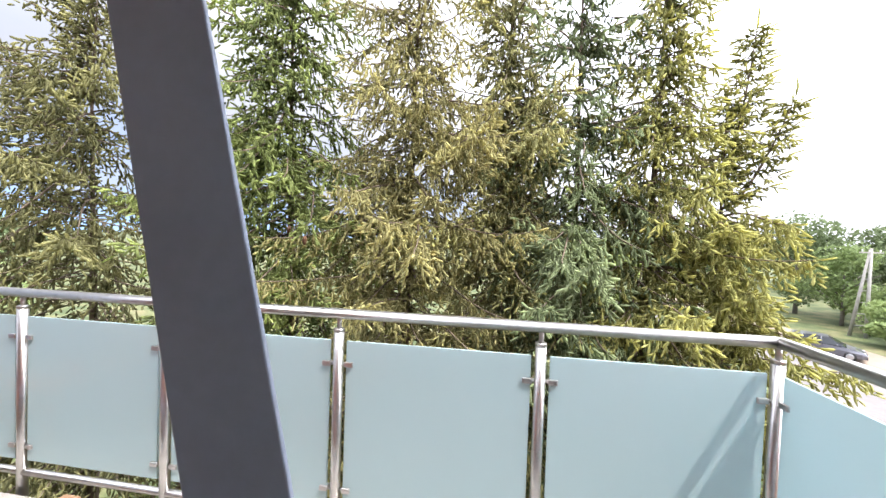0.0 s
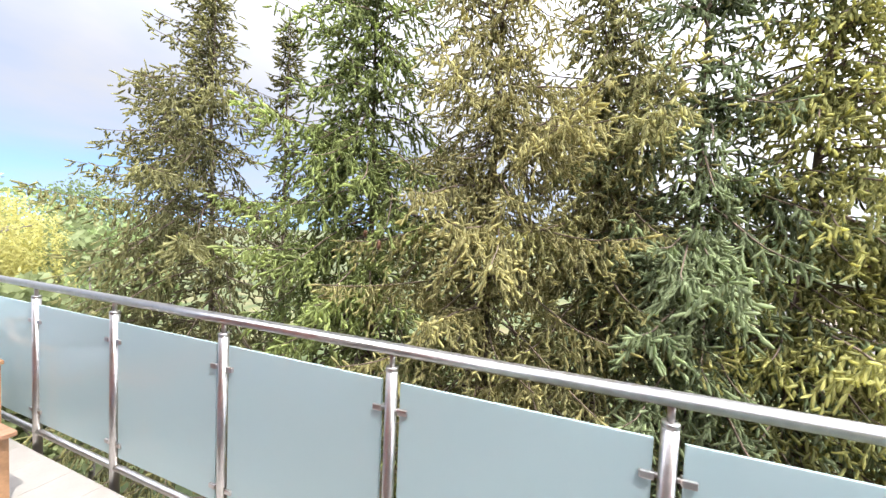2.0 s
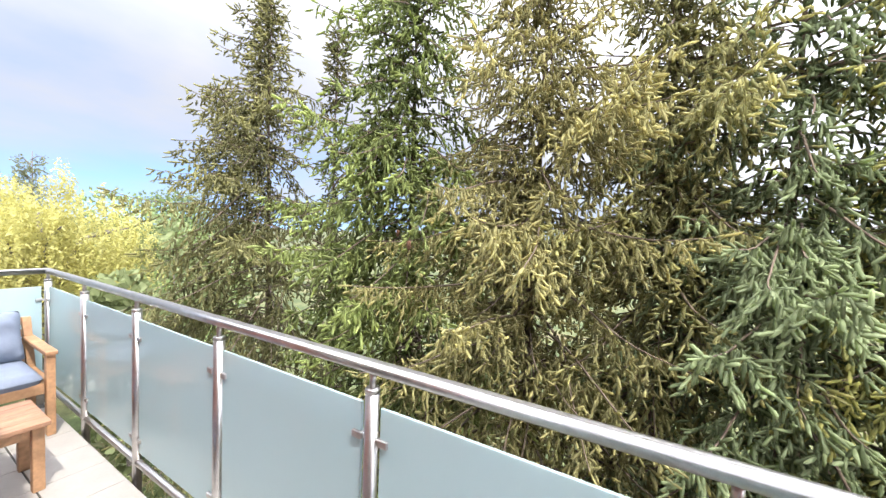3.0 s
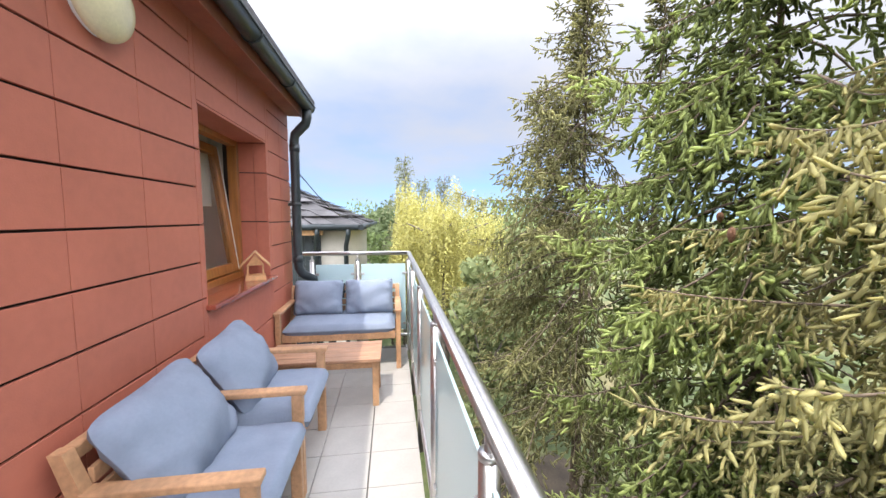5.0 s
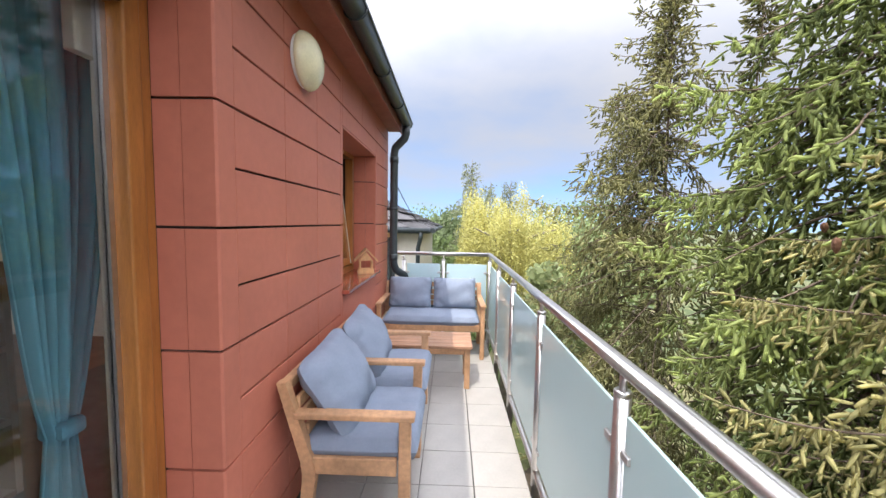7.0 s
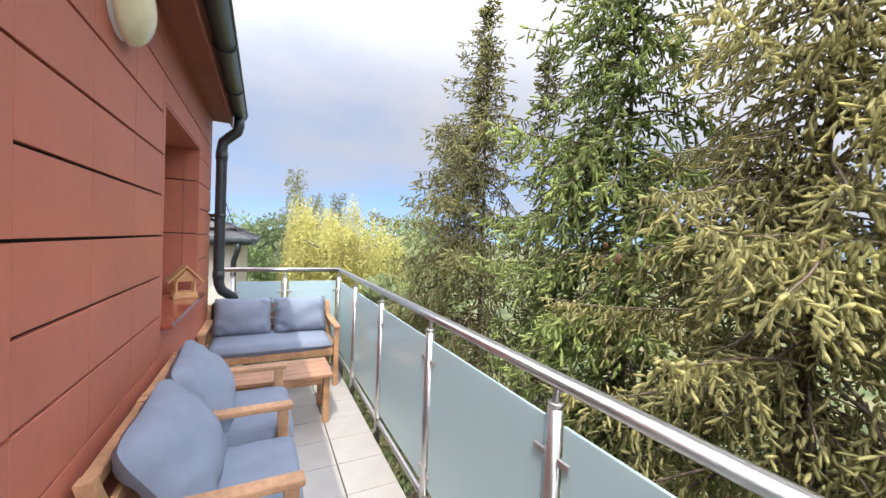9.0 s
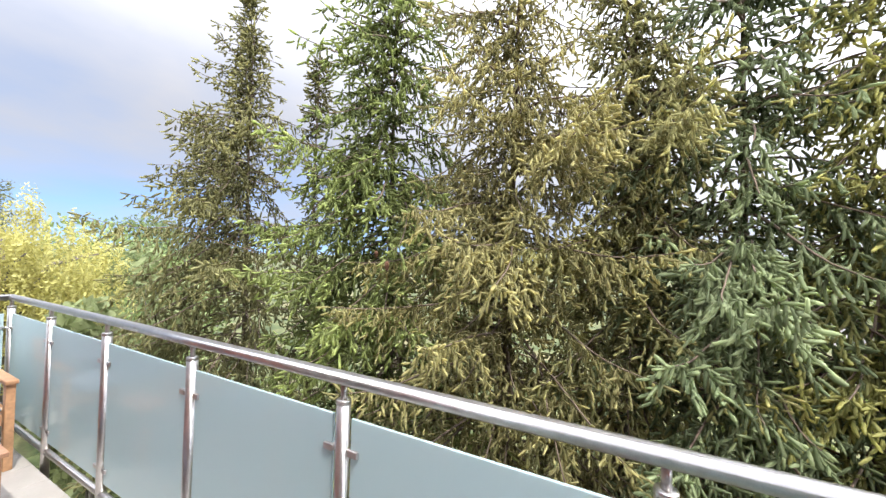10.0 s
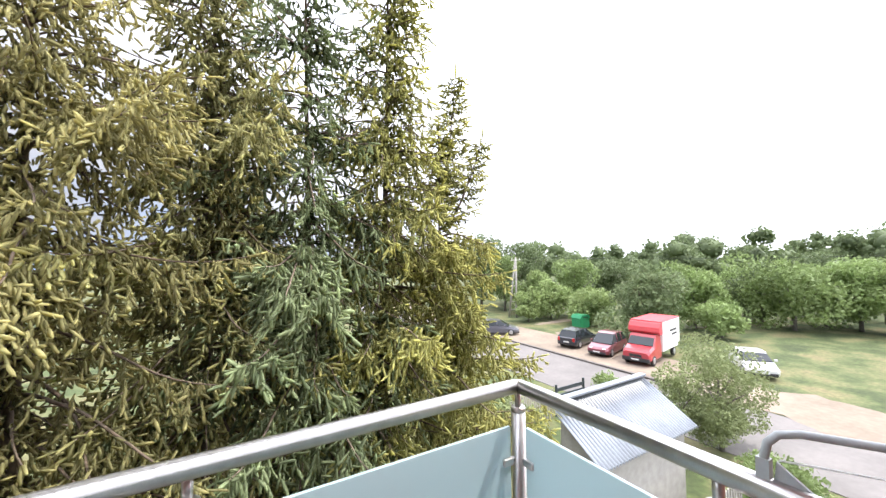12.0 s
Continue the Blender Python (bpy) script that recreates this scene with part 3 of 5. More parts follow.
part("pipe", G().tube([(-3.83, -0.955, 2.475), (-3.83, -0.955, 2.40), (-3.838, -0.968, 2.35), (-3.86, -1.03, 2.295), (-3.87, -1.075, 2.25), (-3.87, -1.085, 2.19), (-3.87, -1.085, 1.06), (-3.875, -1.08, 0.98), (-3.90, -1.06, 0.92), (-3.98, -1.0, 0.86), (-4.08, -0.93, 0.80), (-4.25, -0.85, 0.6), (-4.3, -0.85, 0.3), (-4.3, -0.85, -6)], 0.043, 14), M_GUTTER, pipe)
for z in (2.16, 1.10):
    part("sleeve", G().tube([(-3.87, -1.085, z), (-3.87, -1.085, z - 0.07)], 0.0475, 14), M_GUTTER, pipe)
part("bracket", G().box((-3.90, -1.17, 1.58), (-3.93, -1.13, 1.61), 0.004).tube([(-3.87, -1.085, 1.58), (-3.87, -1.085, 1.61)], 0.048, 14), M_GUTTER, pipe)

# ---- railing ----
RZ, RR = 1.098, 0.0215
rail = thing("balcony_railing", "brushed stainless steel balcony railing with satin glass panes", "railing")
part("handrail", G().tube([(X_L, -1.10, RZ), (X_L, -0.012, RZ), (X_L + 0.012, 0, RZ), (X_R - 0.012, 0, RZ), (X_R, -0.012, RZ), (X_R, -1.17, RZ)], RR, 20), M_STEEL, rail)
part("bottom_rail", G().tube([(X_L, -1.10, 0.215), (X_L, -0.012, 0.215), (X_L + 0.012, 0, 0.215), (X_R - 0.012, 0, 0.215), (X_R, -0.012, 0.215), (X_R, -1.17, 0.215)], 0.017, 14), M_STEEL, rail)
post_mesh = G().tube([(0, 0, -0.06), (0, 0, 1.035)], 0.0215, 18).mesh("post", M_STEEL)
stub_mesh = G().tube([(0, 0, 1.035), (0, 0, RZ - 0.018)], 0.010, 12).lathe([(0.0, 1.036), (0.021, 1.036), (0.0225, 1.033), (0.0225, 1.022), (0.0, 1.022)], 18).mesh("stub", M_STEEL)
clamp_mesh = G().tube([(-0.0215, 0, 0), (-0.055, 0, 0)], 0.0075, 10).box((-0.068, -0.014, -0.011), (-0.03, 0.014, 0.011), 0.004).mesh("clamp", M_STEEL)
foot_mesh = G().box((-0.03, -0.06, -0.04), (0.03, -0.0215, 0.06), 0.004).mesh("bracket", M_STEEL)


def post(x, y, facing, sides):
    """A post at x, y with glass clamps on the given sides (degrees)."""
    p = part("post", post_mesh, None, rail, at=pose(x, y, 0))
    part("stub", stub_mesh, None, p)
    part("bracket", foot_mesh, None, p, at=pose(0, 0, 0, 0, 0, facing))
    for s in sides:
        for z in (0.885, 0.345):
            part("clamp", clamp_mesh, None, p, at=pose(0, 0, z, 0, 0, s))


POSTS = [0.0, -0.833, -1.661, -2.455, -3.235]
for x in POSTS:
    post(x, 0, 0, (0, 180))
post(X_R, 0, -45, (0, 90))
post(X_L, 0, 45, (180, 90))
for y in (-0.53, -0.985):
    post(X_L, y, 90, (90, 270))
post(X_R, -0.526, -90, (90, 270))


def glass(x0, x1, axis="x", fixed=0.0):
    lo, hi = min(x0, x1) + 0.036, max(x0, x1) - 0.036
    g = G()
    if axis == "x":
        g.box((lo, -0.005, 0.275), (hi, 0.005, 0.985), 0.0015)
    else:
        g.box((fixed - 0.005, lo, 0.275), (fixed + 0.005, hi, 0.985), 0.0015)
    part("pane", g, M_SATIN, rail, "pale blue satin glass pane")


xs = [X_R] + POSTS + [X_L]
for a, b in zip(xs, xs[1:]):
    glass(a, b)
glass(0, -0.53, "y", X_L)
glass(-0.53, -0.985, "y", X_L)
glass(0, -0.526, "y", X_R)
glass(-0.526, -1.17, "y", X_R)

# ---- drying rack hung on the side railing ----
rack = thing("drying_rack", "grey tube drying rack hooked over the railing", "drying rack")
hook = [(0.83, -0.592, 1.115), (0.83, -0.594, 1.155), (0.832, -0.598, 1.176), (0.84, -0.609, 1.19), (0.856, -0.632, 1.196), (0.93, -0.757, 1.196), (1.05, -0.957, 1.196), (1.13, -1.097, 1.196)]
part("frame_tube", G().tube(hook, 0.0066, 12), M_GREYTUBE, rack)
part("bracket", G().prism([(0.82, 1.10), (0.84, 1.10), (0.837, 1.15), (0.823, 1.15)], -0.602, -0.584), M_GREYTUBE, rack, "grey plastic hook")
part("side_plate", G().add([(0.833, -0.604, 1.115), (0.833, -0.655, 1.115), (0.833, -0.608, 1.148), (0.838, -0.604, 1.115), (0.838, -0.655, 1.115), (0.838, -0.608, 1.148)], [(0, 1, 2), (5, 4, 3), (0, 3, 4, 1), (1, 4, 5, 2), (2, 5, 3, 0)]), M_GREYTUBE, rack)
part("line", G().tube([(0.838, -0.61, 1.15), (1.14, -1.10, 1.15)], 0.0018, 6), M_WHITE, rack, "thin white drying line")

# ---- garden furniture ----


def cushion(w, d, h, puff=0.03, seed=1, n=22, pinch=0.0, firm=6, cut=0.07, crease=1.0):
    """A stuffed cushion: rounded box, soft corners, creases."""
    rnd = random.Random(seed)
    ph = [rnd.uniform(0, 6.28) for _ in range(8)]
    vs, fs = [], []
    for side in (0, 1):
        for j in range(n + 1):
            for i in range(n + 1):
                u, v = i / n * 2 - 1, j / n * 2 - 1
                eu, ev = 1 - abs(u) ** firm, 1 - abs(v) ** firm
                edge = max(0.0, eu * ev) ** 0.38
                full = (1 - u * u) * (1 - v * v)
                x = u * w / 2 * (1 - pinch * (1 - v * v) * 0.08 - cut * v ** 6)
                y = v * d / 2 * (1 - pinch * (1 - u * u) * 0.08 - cut * u ** 6)
                cr = 0.006 * math.sin(3 * u + 5 * v + ph[0]) + 0.007 * math.sin(11 * u - 5 * v + ph[1]) * (1 - full) ** 2 + 0.005 * math.sin(19 * u * abs(v) + ph[2]) * (1 - full) + 0.004 * math.sin(13 * v * abs(u) + ph[3])
                z = (h / 2 * edge + puff * full * edge + crease * cr * edge) * (1 if side else -1)
                vs.append((x, y, z))
    m1 = (n + 1) ** 2
    for j in range(n):
        for i in range(n):
            a = j * (n + 1) + i
            fs.append((a, a + n + 1, a + n + 2, a + 1))
            fs.append((m1 + a, m1 + a + 1, m1 + a + n + 2, m1 + a + n + 1))
    return vs, fs


def put(vs, m):
    return [m @ Vector(p) for p in vs]


def bench(name, label, width, depth, seats, at, group, arms, arm_z=0.542):
    """A slatted wooden seat: local x along its width, y forward, z up from the floor."""
    t = thing(name, label, "sofa" if seats > 1 else "armchair", group, at)
    w = width / 2
    for s in (-1, 1):
        x0, x1 = (s * w, s * (w - 0.042))
        a, b = min(x0, x1), max(x0, x1)
        high = arm_z - 0.026 if s in arms else 0.35
        part("front_leg", G().box((a, depth - 0.06, 0), (b, depth - 0.010, high), 0.005), M_WOOD, t)
        # the rear leg leans back and carries the backrest
        g = G()
        pr = [(0.085, 0.0), (0.13, 0.0), (0.155, 0.20), (0.165, 0.27), (0.150, 0.34), (0.042, 0.665), (0.004, 0.665), (0.100, 0.33), (0.108, 0.27), (0.102, 0.20)]
        n = len(pr)
        g.add([(a, y, z) for y, z in pr] + [(b, y, z) for y, z in pr], [tuple(range(n)), tuple(reversed(range(n, 2 * n)))] + [(i, (i + 1) % n, n + (i + 1) % n, n + i) for i in range(n)])
        part("rear_leg", g, M_WOOD, t)
        if s in arms:
            part("armrest", G().box((a - 0.008, 0.075, arm_z - 0.026), (b + 0.008, depth + 0.006, arm_z), 0.006), M_WOOD, t)
        part("side_rail", G().box((a + 0.008, 0.14, 0.272), (b - 0.008, depth - 0.07, 0.345), 0.004), M_WOOD, t)
    part("front_rail", G().box((-w + 0.048, depth - 0.045, 0.275), (w - 0.048, depth - 0.02, 0.345), 0.004), M_WOOD, t)
    for k in range(7):
        y = 0.17 + k * (depth - 0.27) / 6
        part("seat_slat", G().box((-w + 0.042, y, 0.322), (w - 0.042, y + 0.04, 0.339), 0.003), M_WOOD, t)
    part("top_rail", G().box((-w + 0.043, 0.004, 0.615), (w - 0.043, 0.044, 0.662), 0.006), M_WOOD, t)
    for k in range(4):
        z = 0.36 + 0.06 * k
        y = 0.128 - 0.27 * (z - 0.36) / 0.9
        part("back_slat", G().box((-w + 0.048, y - 0.008, z), (w - 0.048, y + 0.010, z + 0.05), 0.003), M_WOOD, t)
    return t


FG = "wooden garden lounge set"
SEAT = 0.552
# two armchairs stand side by side with their backs to the wall
for k, (x0, x1, arms) in enumerate(((-1.338, -1.905, (1,)), (-1.915, -2.51, (-1, 1)))):
    cx, wd_ = (x0 + x1) / 2, abs(x1 - x0)
    at = pose(cx, WALL_Y + 0.015, FZ)
    bench("garden_armchair", "oiled wooden garden armchair with slatted back, against the wall", wd_, 0.57, 1, at, FG, arms)
    vs, fs = cushion(wd_ - 0.04, 0.50, 0.105, 0.008, 3 + k, n=30, firm=14, cut=0.02, crease=0.25)
    tagged(part("seat_cushion", G().add(put(vs, pose(cx, WALL_Y + 0.355, SEAT - 0.062)), fs, True), M_FABRIC), "grey-blue fabric seat cushion on the armchair", "cushion")
    vs, fs = cushion(wd_ - 0.03, 0.42, 0.09, 0.065, 11 + k, n=28, pinch=0.9, firm=5, cut=0.11)
    m_ = pose(cx - 0.005, WALL_Y + 0.2, 0.69, 0, 0, -3 + 4 * k) @ pose(0, 0, 0, 122, 0, 0) @ pose(0, 0, 0, 0, 0, -4 + k)
    tagged(part("back_cushion", G().add(put(vs, m_), fs, True), M_FABRIC), "plump grey-blue fabric back cushion leaning on the armchair", "cushion")
# the sofa closes the far end
at = pose(-3.965, -0.634, FZ, 0, 0, -90)
bench("garden_sofa", "oiled wooden two-seat garden sofa before the end railing", 1.06, 0.62, 2, at, FG, (-1, 1))
vs, fs = cushion(0.965, 0.54, 0.105, 0.008, 21, n=30, firm=14, cut=0.015, crease=0.25)
tagged(part("seat_cushion", G().add(put(vs, at @ pose(0, 0.345, SEAT - FZ - 0.062)), fs, True), M_FABRIC), "long grey-blue fabric seat cushion on the sofa", "cushion")
for k, x in enumerate((-0.235, 0.245)):
    vs, fs = cushion(0.48, 0.35, 0.11, 0.045, 31 + k, pinch=0.9)
    tagged(part("back_cushion", G().add(put(vs, at @ pose(x, 0.20, SEAT - FZ + 0.145, 0, 0, 3 - 6 * k) @ pose(0, 0, 0, 107, 0, 0)), fs, True), M_FABRIC), "grey-blue fabric back cushion on the sofa", "cushion")
# a dark cover lies folded over the sofa's back
fold = [(0.10, 0.545), (0.085, 0.60), (0.058, 0.655), (0.036, 0.676), (0.012, 0.668), (0.004, 0.63), (-0.008, 0.56), (-0.012, 0.56), (-0.002, 0.635), (0.006, 0.676), (0.036, 0.684), (0.064, 0.66), (0.092, 0.604), (0.107, 0.548)]
cover = G().add([tuple(at @ Vector((x, y, z + 0.004 * math.sin(23 * x)))) for x in (0.02, 0.14, 0.26, 0.38, 0.50) for y, z in fold],
                [(i * 14 + k, i * 14 + (k + 1) % 14, (i + 1) * 14 + (k + 1) % 14, (i + 1) * 14 + k) for i in range(4) for k in range(14)] + [tuple(range(14)), tuple(reversed(range(56, 70)))], True)
tagged(part("furniture_cover", cover, M_GUTTER), "dark grey folded furniture cover over the sofa back", "cover")
# low table
tb = thing("coffee_table", "low oiled wooden slatted coffee table", "table", FG)
TX0, TX1, TY0, TY1, TZ = -3.08, -2.69, -1.06, -0.262, 0.482
for k in range(5):
    x = TX0 + (TX1 - TX0) * k / 5
    part("top_slat", G().box((x, TY0, TZ - 0.022), (x + 0.0755, TY1, TZ), 0.003), M_TABLE, tb)
for x in (TX0 + 0.03, TX1 - 0.085):
    for y in (TY0 + 0.01, TY1 - 0.06):
        part("leg", G().box((x, y, FZ), (x + 0.045, y + 0.045, TZ - 0.023), 0.004), M_WOOD, tb)
    part("apron", G().box((x + 0.01, TY0 + 0.057, TZ - 0.085), (x + 0.03, TY1 - 0.062, TZ - 0.023), 0.003), M_WOOD, tb)
for y in (TY0 + 0.02, TY1 - 0.04):
    part("apron", G().box((TX0 + 0.077, y, TZ - 0.085), (TX1 - 0.087, y + 0.02, TZ - 0.023), 0.003), M_WOOD, tb)

# ---- spruces ----


def spruce(name, label, x, y, base, top, reach, seed, material, density=1.0, zmin=-1.0, keep_back=0.25, slim=1.0, sparse_top=False, spray=0.5, fat=1.0, arms=(), leaders=(), taper=0.7, gap=0.0235, weep=0.66, inner=4, category_group="row of spruces beside the balcony"):
    """A spruce: trunk, drooping boughs with upturned ends, side shoots, hanging finger-like twigs."""
    rng = np.random.default_rng(seed)
    t = thing(name, label, "tree", category_group, pose(x, y, base))
    H = top - base
    bend = [rng.normal(0, 0.05) for _ in range(2)]

    def axis(h):
        s = h / H
        return np.array([bend[0] * math.sin(s * 5), bend[1] * math.sin(s * 4), h])

    part("trunk", G().tube([axis(H * k / 14) for k in range(15)], [0.008 + 0.13 * (1 - k / 14) ** 1.7 for k in range(15)], 9), M_BARK, t)
    wood = G()
    S, D, L, T = [], [], [], []
    def bough(root, az, ln, upper, lush=1.0, rise=0.0):
        shade = rng.normal(0, 0.13)
        lift = 0.12 + 0.55 * upper + rng.normal(0, 0.14) + rise
        droop = (0.75 - 0.45 * upper) * rng.uniform(0.45, 1.2) * (0.7 if lush > 1 else 1.0)
        n_s = max(3, int(ln / 0.12))
        pts, dirs = [], []
        p, yaw = np.array(root, dtype=float), az
        for i in range(n_s + 1):
            s = i / n_s
            pts.append(p.copy())
            ang = lift - droop * math.sin(min(1, s * 1.15) * math.pi * 0.8) + 0.5 * droop * max(0, s - 0.65)
            yaw += rng.normal(0, 0.07)
            d = np.array([math.cos(ang) * math.cos(yaw), math.cos(ang) * math.sin(yaw), math.sin(ang)])
            dirs.append(d)
            p = p + d * (ln / n_s)
        pts, dirs = np.array(pts), np.array(dirs)
        wood.tube(pts.tolist(), [0.003 + 0.013 * min(1, ln) * (1 - i / len(pts)) for i in range(len(pts))], 4, False)
        # side shoots, then fingers hanging along each
        n2 = max(3, int(ln / 0.072 * density * lush))
        s2 = np.linspace(0.26 if ln > 0.9 else 0.05, 0.98, n2) + rng.normal(0, 0.02, n2)
        for q, s in enumerate(np.clip(s2, 0.02, 0.995)):
            i0 = min(int(s * n_s), n_s - 1)
            f0 = s * n_s - i0
            st = pts[i0] * (1 - f0) + pts[i0 + 1] * f0
            dr = dirs[i0]
            sd = np.cross(dr, [0, 0, 1.0]); sd /= np.linalg.norm(sd) + 1e-9
            sg = 1 if q % 2 else -1
            l2 = (0.10 + spray * (1 - s) ** 0.7 * min(1.0, ln * 0.8)) * rng.uniform(0.6, 1.2)
            d2 = dr * rng.uniform(0.45, 0.9) + sd * sg * rng.uniform(0.35, 0.9) + np.array([0, 0, -1.0]) * rng.uniform(-0.2, 0.7) * (1 - 0.8 * upper)
            d2 /= np.linalg.norm(d2)
            m_ = max(3, int(l2 / gap))
            u = (np.arange(m_) + rng.random(m_) * 0.6) / m_
            hang = 1 - 0.8 * upper
            P_ = st + d2 * (u * l2)[:, None] + np.array([0, 0, -0.7]) * (l2 * u ** 2)[:, None] * hang
            alt = np.where(np.arange(m_) % 2, 1.0, -1.0)[:, None]
            sd2 = np.cross(d2, [0, 0, 1.0]); sd2 /= np.linalg.norm(sd2) + 1e-9
            # most twigs hang like tassels, some stand out or up along the shoot
            fall = np.where(rng.random(m_) < weep, rng.uniform(0.9, 2.5, m_), rng.uniform(-0.5, 0.35, m_)) * hang
            dd_ = d2 * rng.uniform(0.25, 0.85, m_)[:, None] + sd2 * alt * rng.uniform(0.1, 0.65, m_)[:, None] + np.array([0, 0, -1.0]) * fall[:, None] + rng.normal(0, 0.16, (m_, 3))
            dd_[-1] = d2 + np.array([0, 0, -0.15])
            dd_ /= np.linalg.norm(dd_, axis=1)[:, None]
            S.append(P_); D.append(dd_)
            L.append(rng.uniform(0.05, 0.12, m_) * min(1.3, fat) * (1 - 0.25 * upper))
            # paler towards the ends; lush arms get lighter colour in place of fill light
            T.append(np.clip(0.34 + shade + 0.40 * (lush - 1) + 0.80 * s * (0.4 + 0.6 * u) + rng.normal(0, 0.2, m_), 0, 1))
        S.append(pts[-1:]); D.append(dirs[-1:]); L.append(np.array([0.14])); T.append(np.array([1.0]))

    h = max(0.6, zmin - base)
    while h < H - 0.10:
        left = H - h
        full = min(1.0, (left / H) * 1.9 * slim) ** taper
        nb = int(rng.integers(5, 8))
        off = rng.random() * 6.28
        upper = max(0.0, 1 - left / 3.2)
        for k in range(nb):
            az = off + k * 6.283 / nb + rng.normal(0, 0.25)
            ln = max(0.14, reach * full * rng.choice([rng.uniform(0.55, 0.85), rng.uniform(0.85, 1.15)]))
            if math.sin(az) > 0.15 and rng.random() > keep_back:
                continue
            bough(axis(h + rng.normal(0, 0.07)), az, ln, upper)
        # short inner shoots close round the trunk
        for k in range(inner if 0.4 < h + base < 3.2 else min(inner, 4)):
            bough(axis(h + rng.uniform(-0.1, 0.1)), rng.uniform(-2.9, -0.25), rng.uniform(0.25, 0.5 + 0.05 * inner) * min(1, full * 1.5), 0.25, 0.8 + 0.03 * inner)
        h += rng.uniform(0.17, 0.26) * (0.95 if h + base > 2.4 else 1.0) * (1.35 if sparse_top and left < 4 else 1.0)
    # single long boughs that reach out, thick with fresh shoots
    for az, z, ln in arms:
        bough(axis(z - base), radians(az), ln, 0.0, 1.6, 0.2)
    # side leaders: thin stems that bend up beside the trunk
    for dx, dy, z0, z1, wide in leaders:
        n_l = max(5, int((z1 - z0) / 0.13))
        stem = [axis(z0 - base) + np.array([dx, dy, 0]) * min(1, (i / n_l) ** 0.6) + np.array([0, 0, (z1 - z0) * i / n_l]) for i in range(n_l + 1)]
        wood.tube([p.tolist() for p in stem], [0.004 + 0.016 * (1 - i / n_l) for i in range(n_l + 1)], 5, False)
        for i in range(1, n_l):
            for k in range(4):
                bough(stem[i], i * 1.9 + k * 1.57 + rng.normal(0, 0.2), max(0.1, wide * (1 - i / n_l) ** 0.8), 0.8)
        S.append(stem[-1][None]); D.append(np.array([[dx * 0.3, dy * 0.3, 1.0]])); L.append(np.array([0.2])); T.append(np.array([0.7]))
    S.append(axis(H - 0.22)[None]); D.append(np.array([[0, 0, 1.0]])); L.append(np.array([0.3])); T.append(np.array([0.7]))
    part("crown", array_needles(np.vstack(S), np.vstack(D), np.concatenate(L), np.concatenate(T), rng, material, thick=0.0112 * fat, spread=0.025 * fat), None, t)
    tagged(part("branchwork", wood, M_BARK, t), kind="stuff")
    return t


def array_needles(S, D, L, T, rng, material, blades=3, thick=0.0105, spread=0.025):
    """Each twig: a blunt finger of needles with some standing off it."""
    n = len(S)
    ref = np.where(np.abs(D[:, 2:3]) > 0.9, np.array([[1.0, 0, 0]]), np.array([[0, 0, 1.0]]))
    U_ = np.cross(D, ref); U_ /= np.linalg.norm(U_, axis=1)[:, None]
    V_ = np.cross(D, U_)
    o_b = 10
    step = blades * 3 + o_b
    verts = np.zeros((n, step, 3), dtype=np.float32)
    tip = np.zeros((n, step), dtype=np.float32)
    thk = thick * rng.uniform(0.75, 1.25, n)
    spin = rng.uniform(0, 6.28, n)
    # twigs curve a little, most of them upwards at the end
    curl = (rng.normal(0, 0.10, n) * L)[:, None] * U_ + (rng.normal(0.03, 0.10, n) * L)[:, None] * V_
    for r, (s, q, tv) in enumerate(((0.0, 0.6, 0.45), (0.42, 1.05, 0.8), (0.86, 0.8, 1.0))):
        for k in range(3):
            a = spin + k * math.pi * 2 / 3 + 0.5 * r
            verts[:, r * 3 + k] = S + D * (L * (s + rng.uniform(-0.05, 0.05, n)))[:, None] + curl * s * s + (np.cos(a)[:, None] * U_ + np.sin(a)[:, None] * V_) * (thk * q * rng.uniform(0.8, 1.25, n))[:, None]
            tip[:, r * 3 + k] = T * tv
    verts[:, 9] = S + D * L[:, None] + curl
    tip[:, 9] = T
    tris = []
    for k in range(3):
        k2 = (k + 1) % 3
        for o in (0, 3):
            tris += [(o + k, o + k2, o + 3 + k), (o + k2, o + 3 + k2, o + 3 + k)]
        tris.append((6 + k, 6 + k2, 9))
    for b in range(blades):
        f = 0.02 + 0.88 * b / blades
        ang = b * 2.399 + rng.uniform(0, 6.28, n)
        rad = np.cos(ang)[:, None] * U_ + np.sin(ang)[:, None] * V_
        tan = -np.sin(ang)[:, None] * U_ + np.cos(ang)[:, None] * V_
        a = S + D * (L * f)[:, None]
        o = o_b + 3 * b
        verts[:, o] = a - tan * 0.006
        verts[:, o + 1] = a + tan * 0.006
        verts[:, o + 2] = a + D * (0.024 * rng.uniform(0.6, 1.3, n))[:, None] + rad * (spread * rng.uniform(0.7, 1.2, n))[:, None]
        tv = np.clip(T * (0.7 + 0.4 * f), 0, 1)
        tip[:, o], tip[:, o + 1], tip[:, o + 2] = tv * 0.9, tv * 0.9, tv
        tris.append((o, o + 1, o + 2))
    faces = (np.arange(n, dtype=np.int32)[:, None, None] * step + np.array(tris, dtype=np.int32)[None]).reshape(-1, 3)
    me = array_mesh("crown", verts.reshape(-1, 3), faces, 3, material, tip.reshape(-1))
    me.polygons.foreach_set("use_smooth", np.ones(len(faces), dtype=bool))
    return me


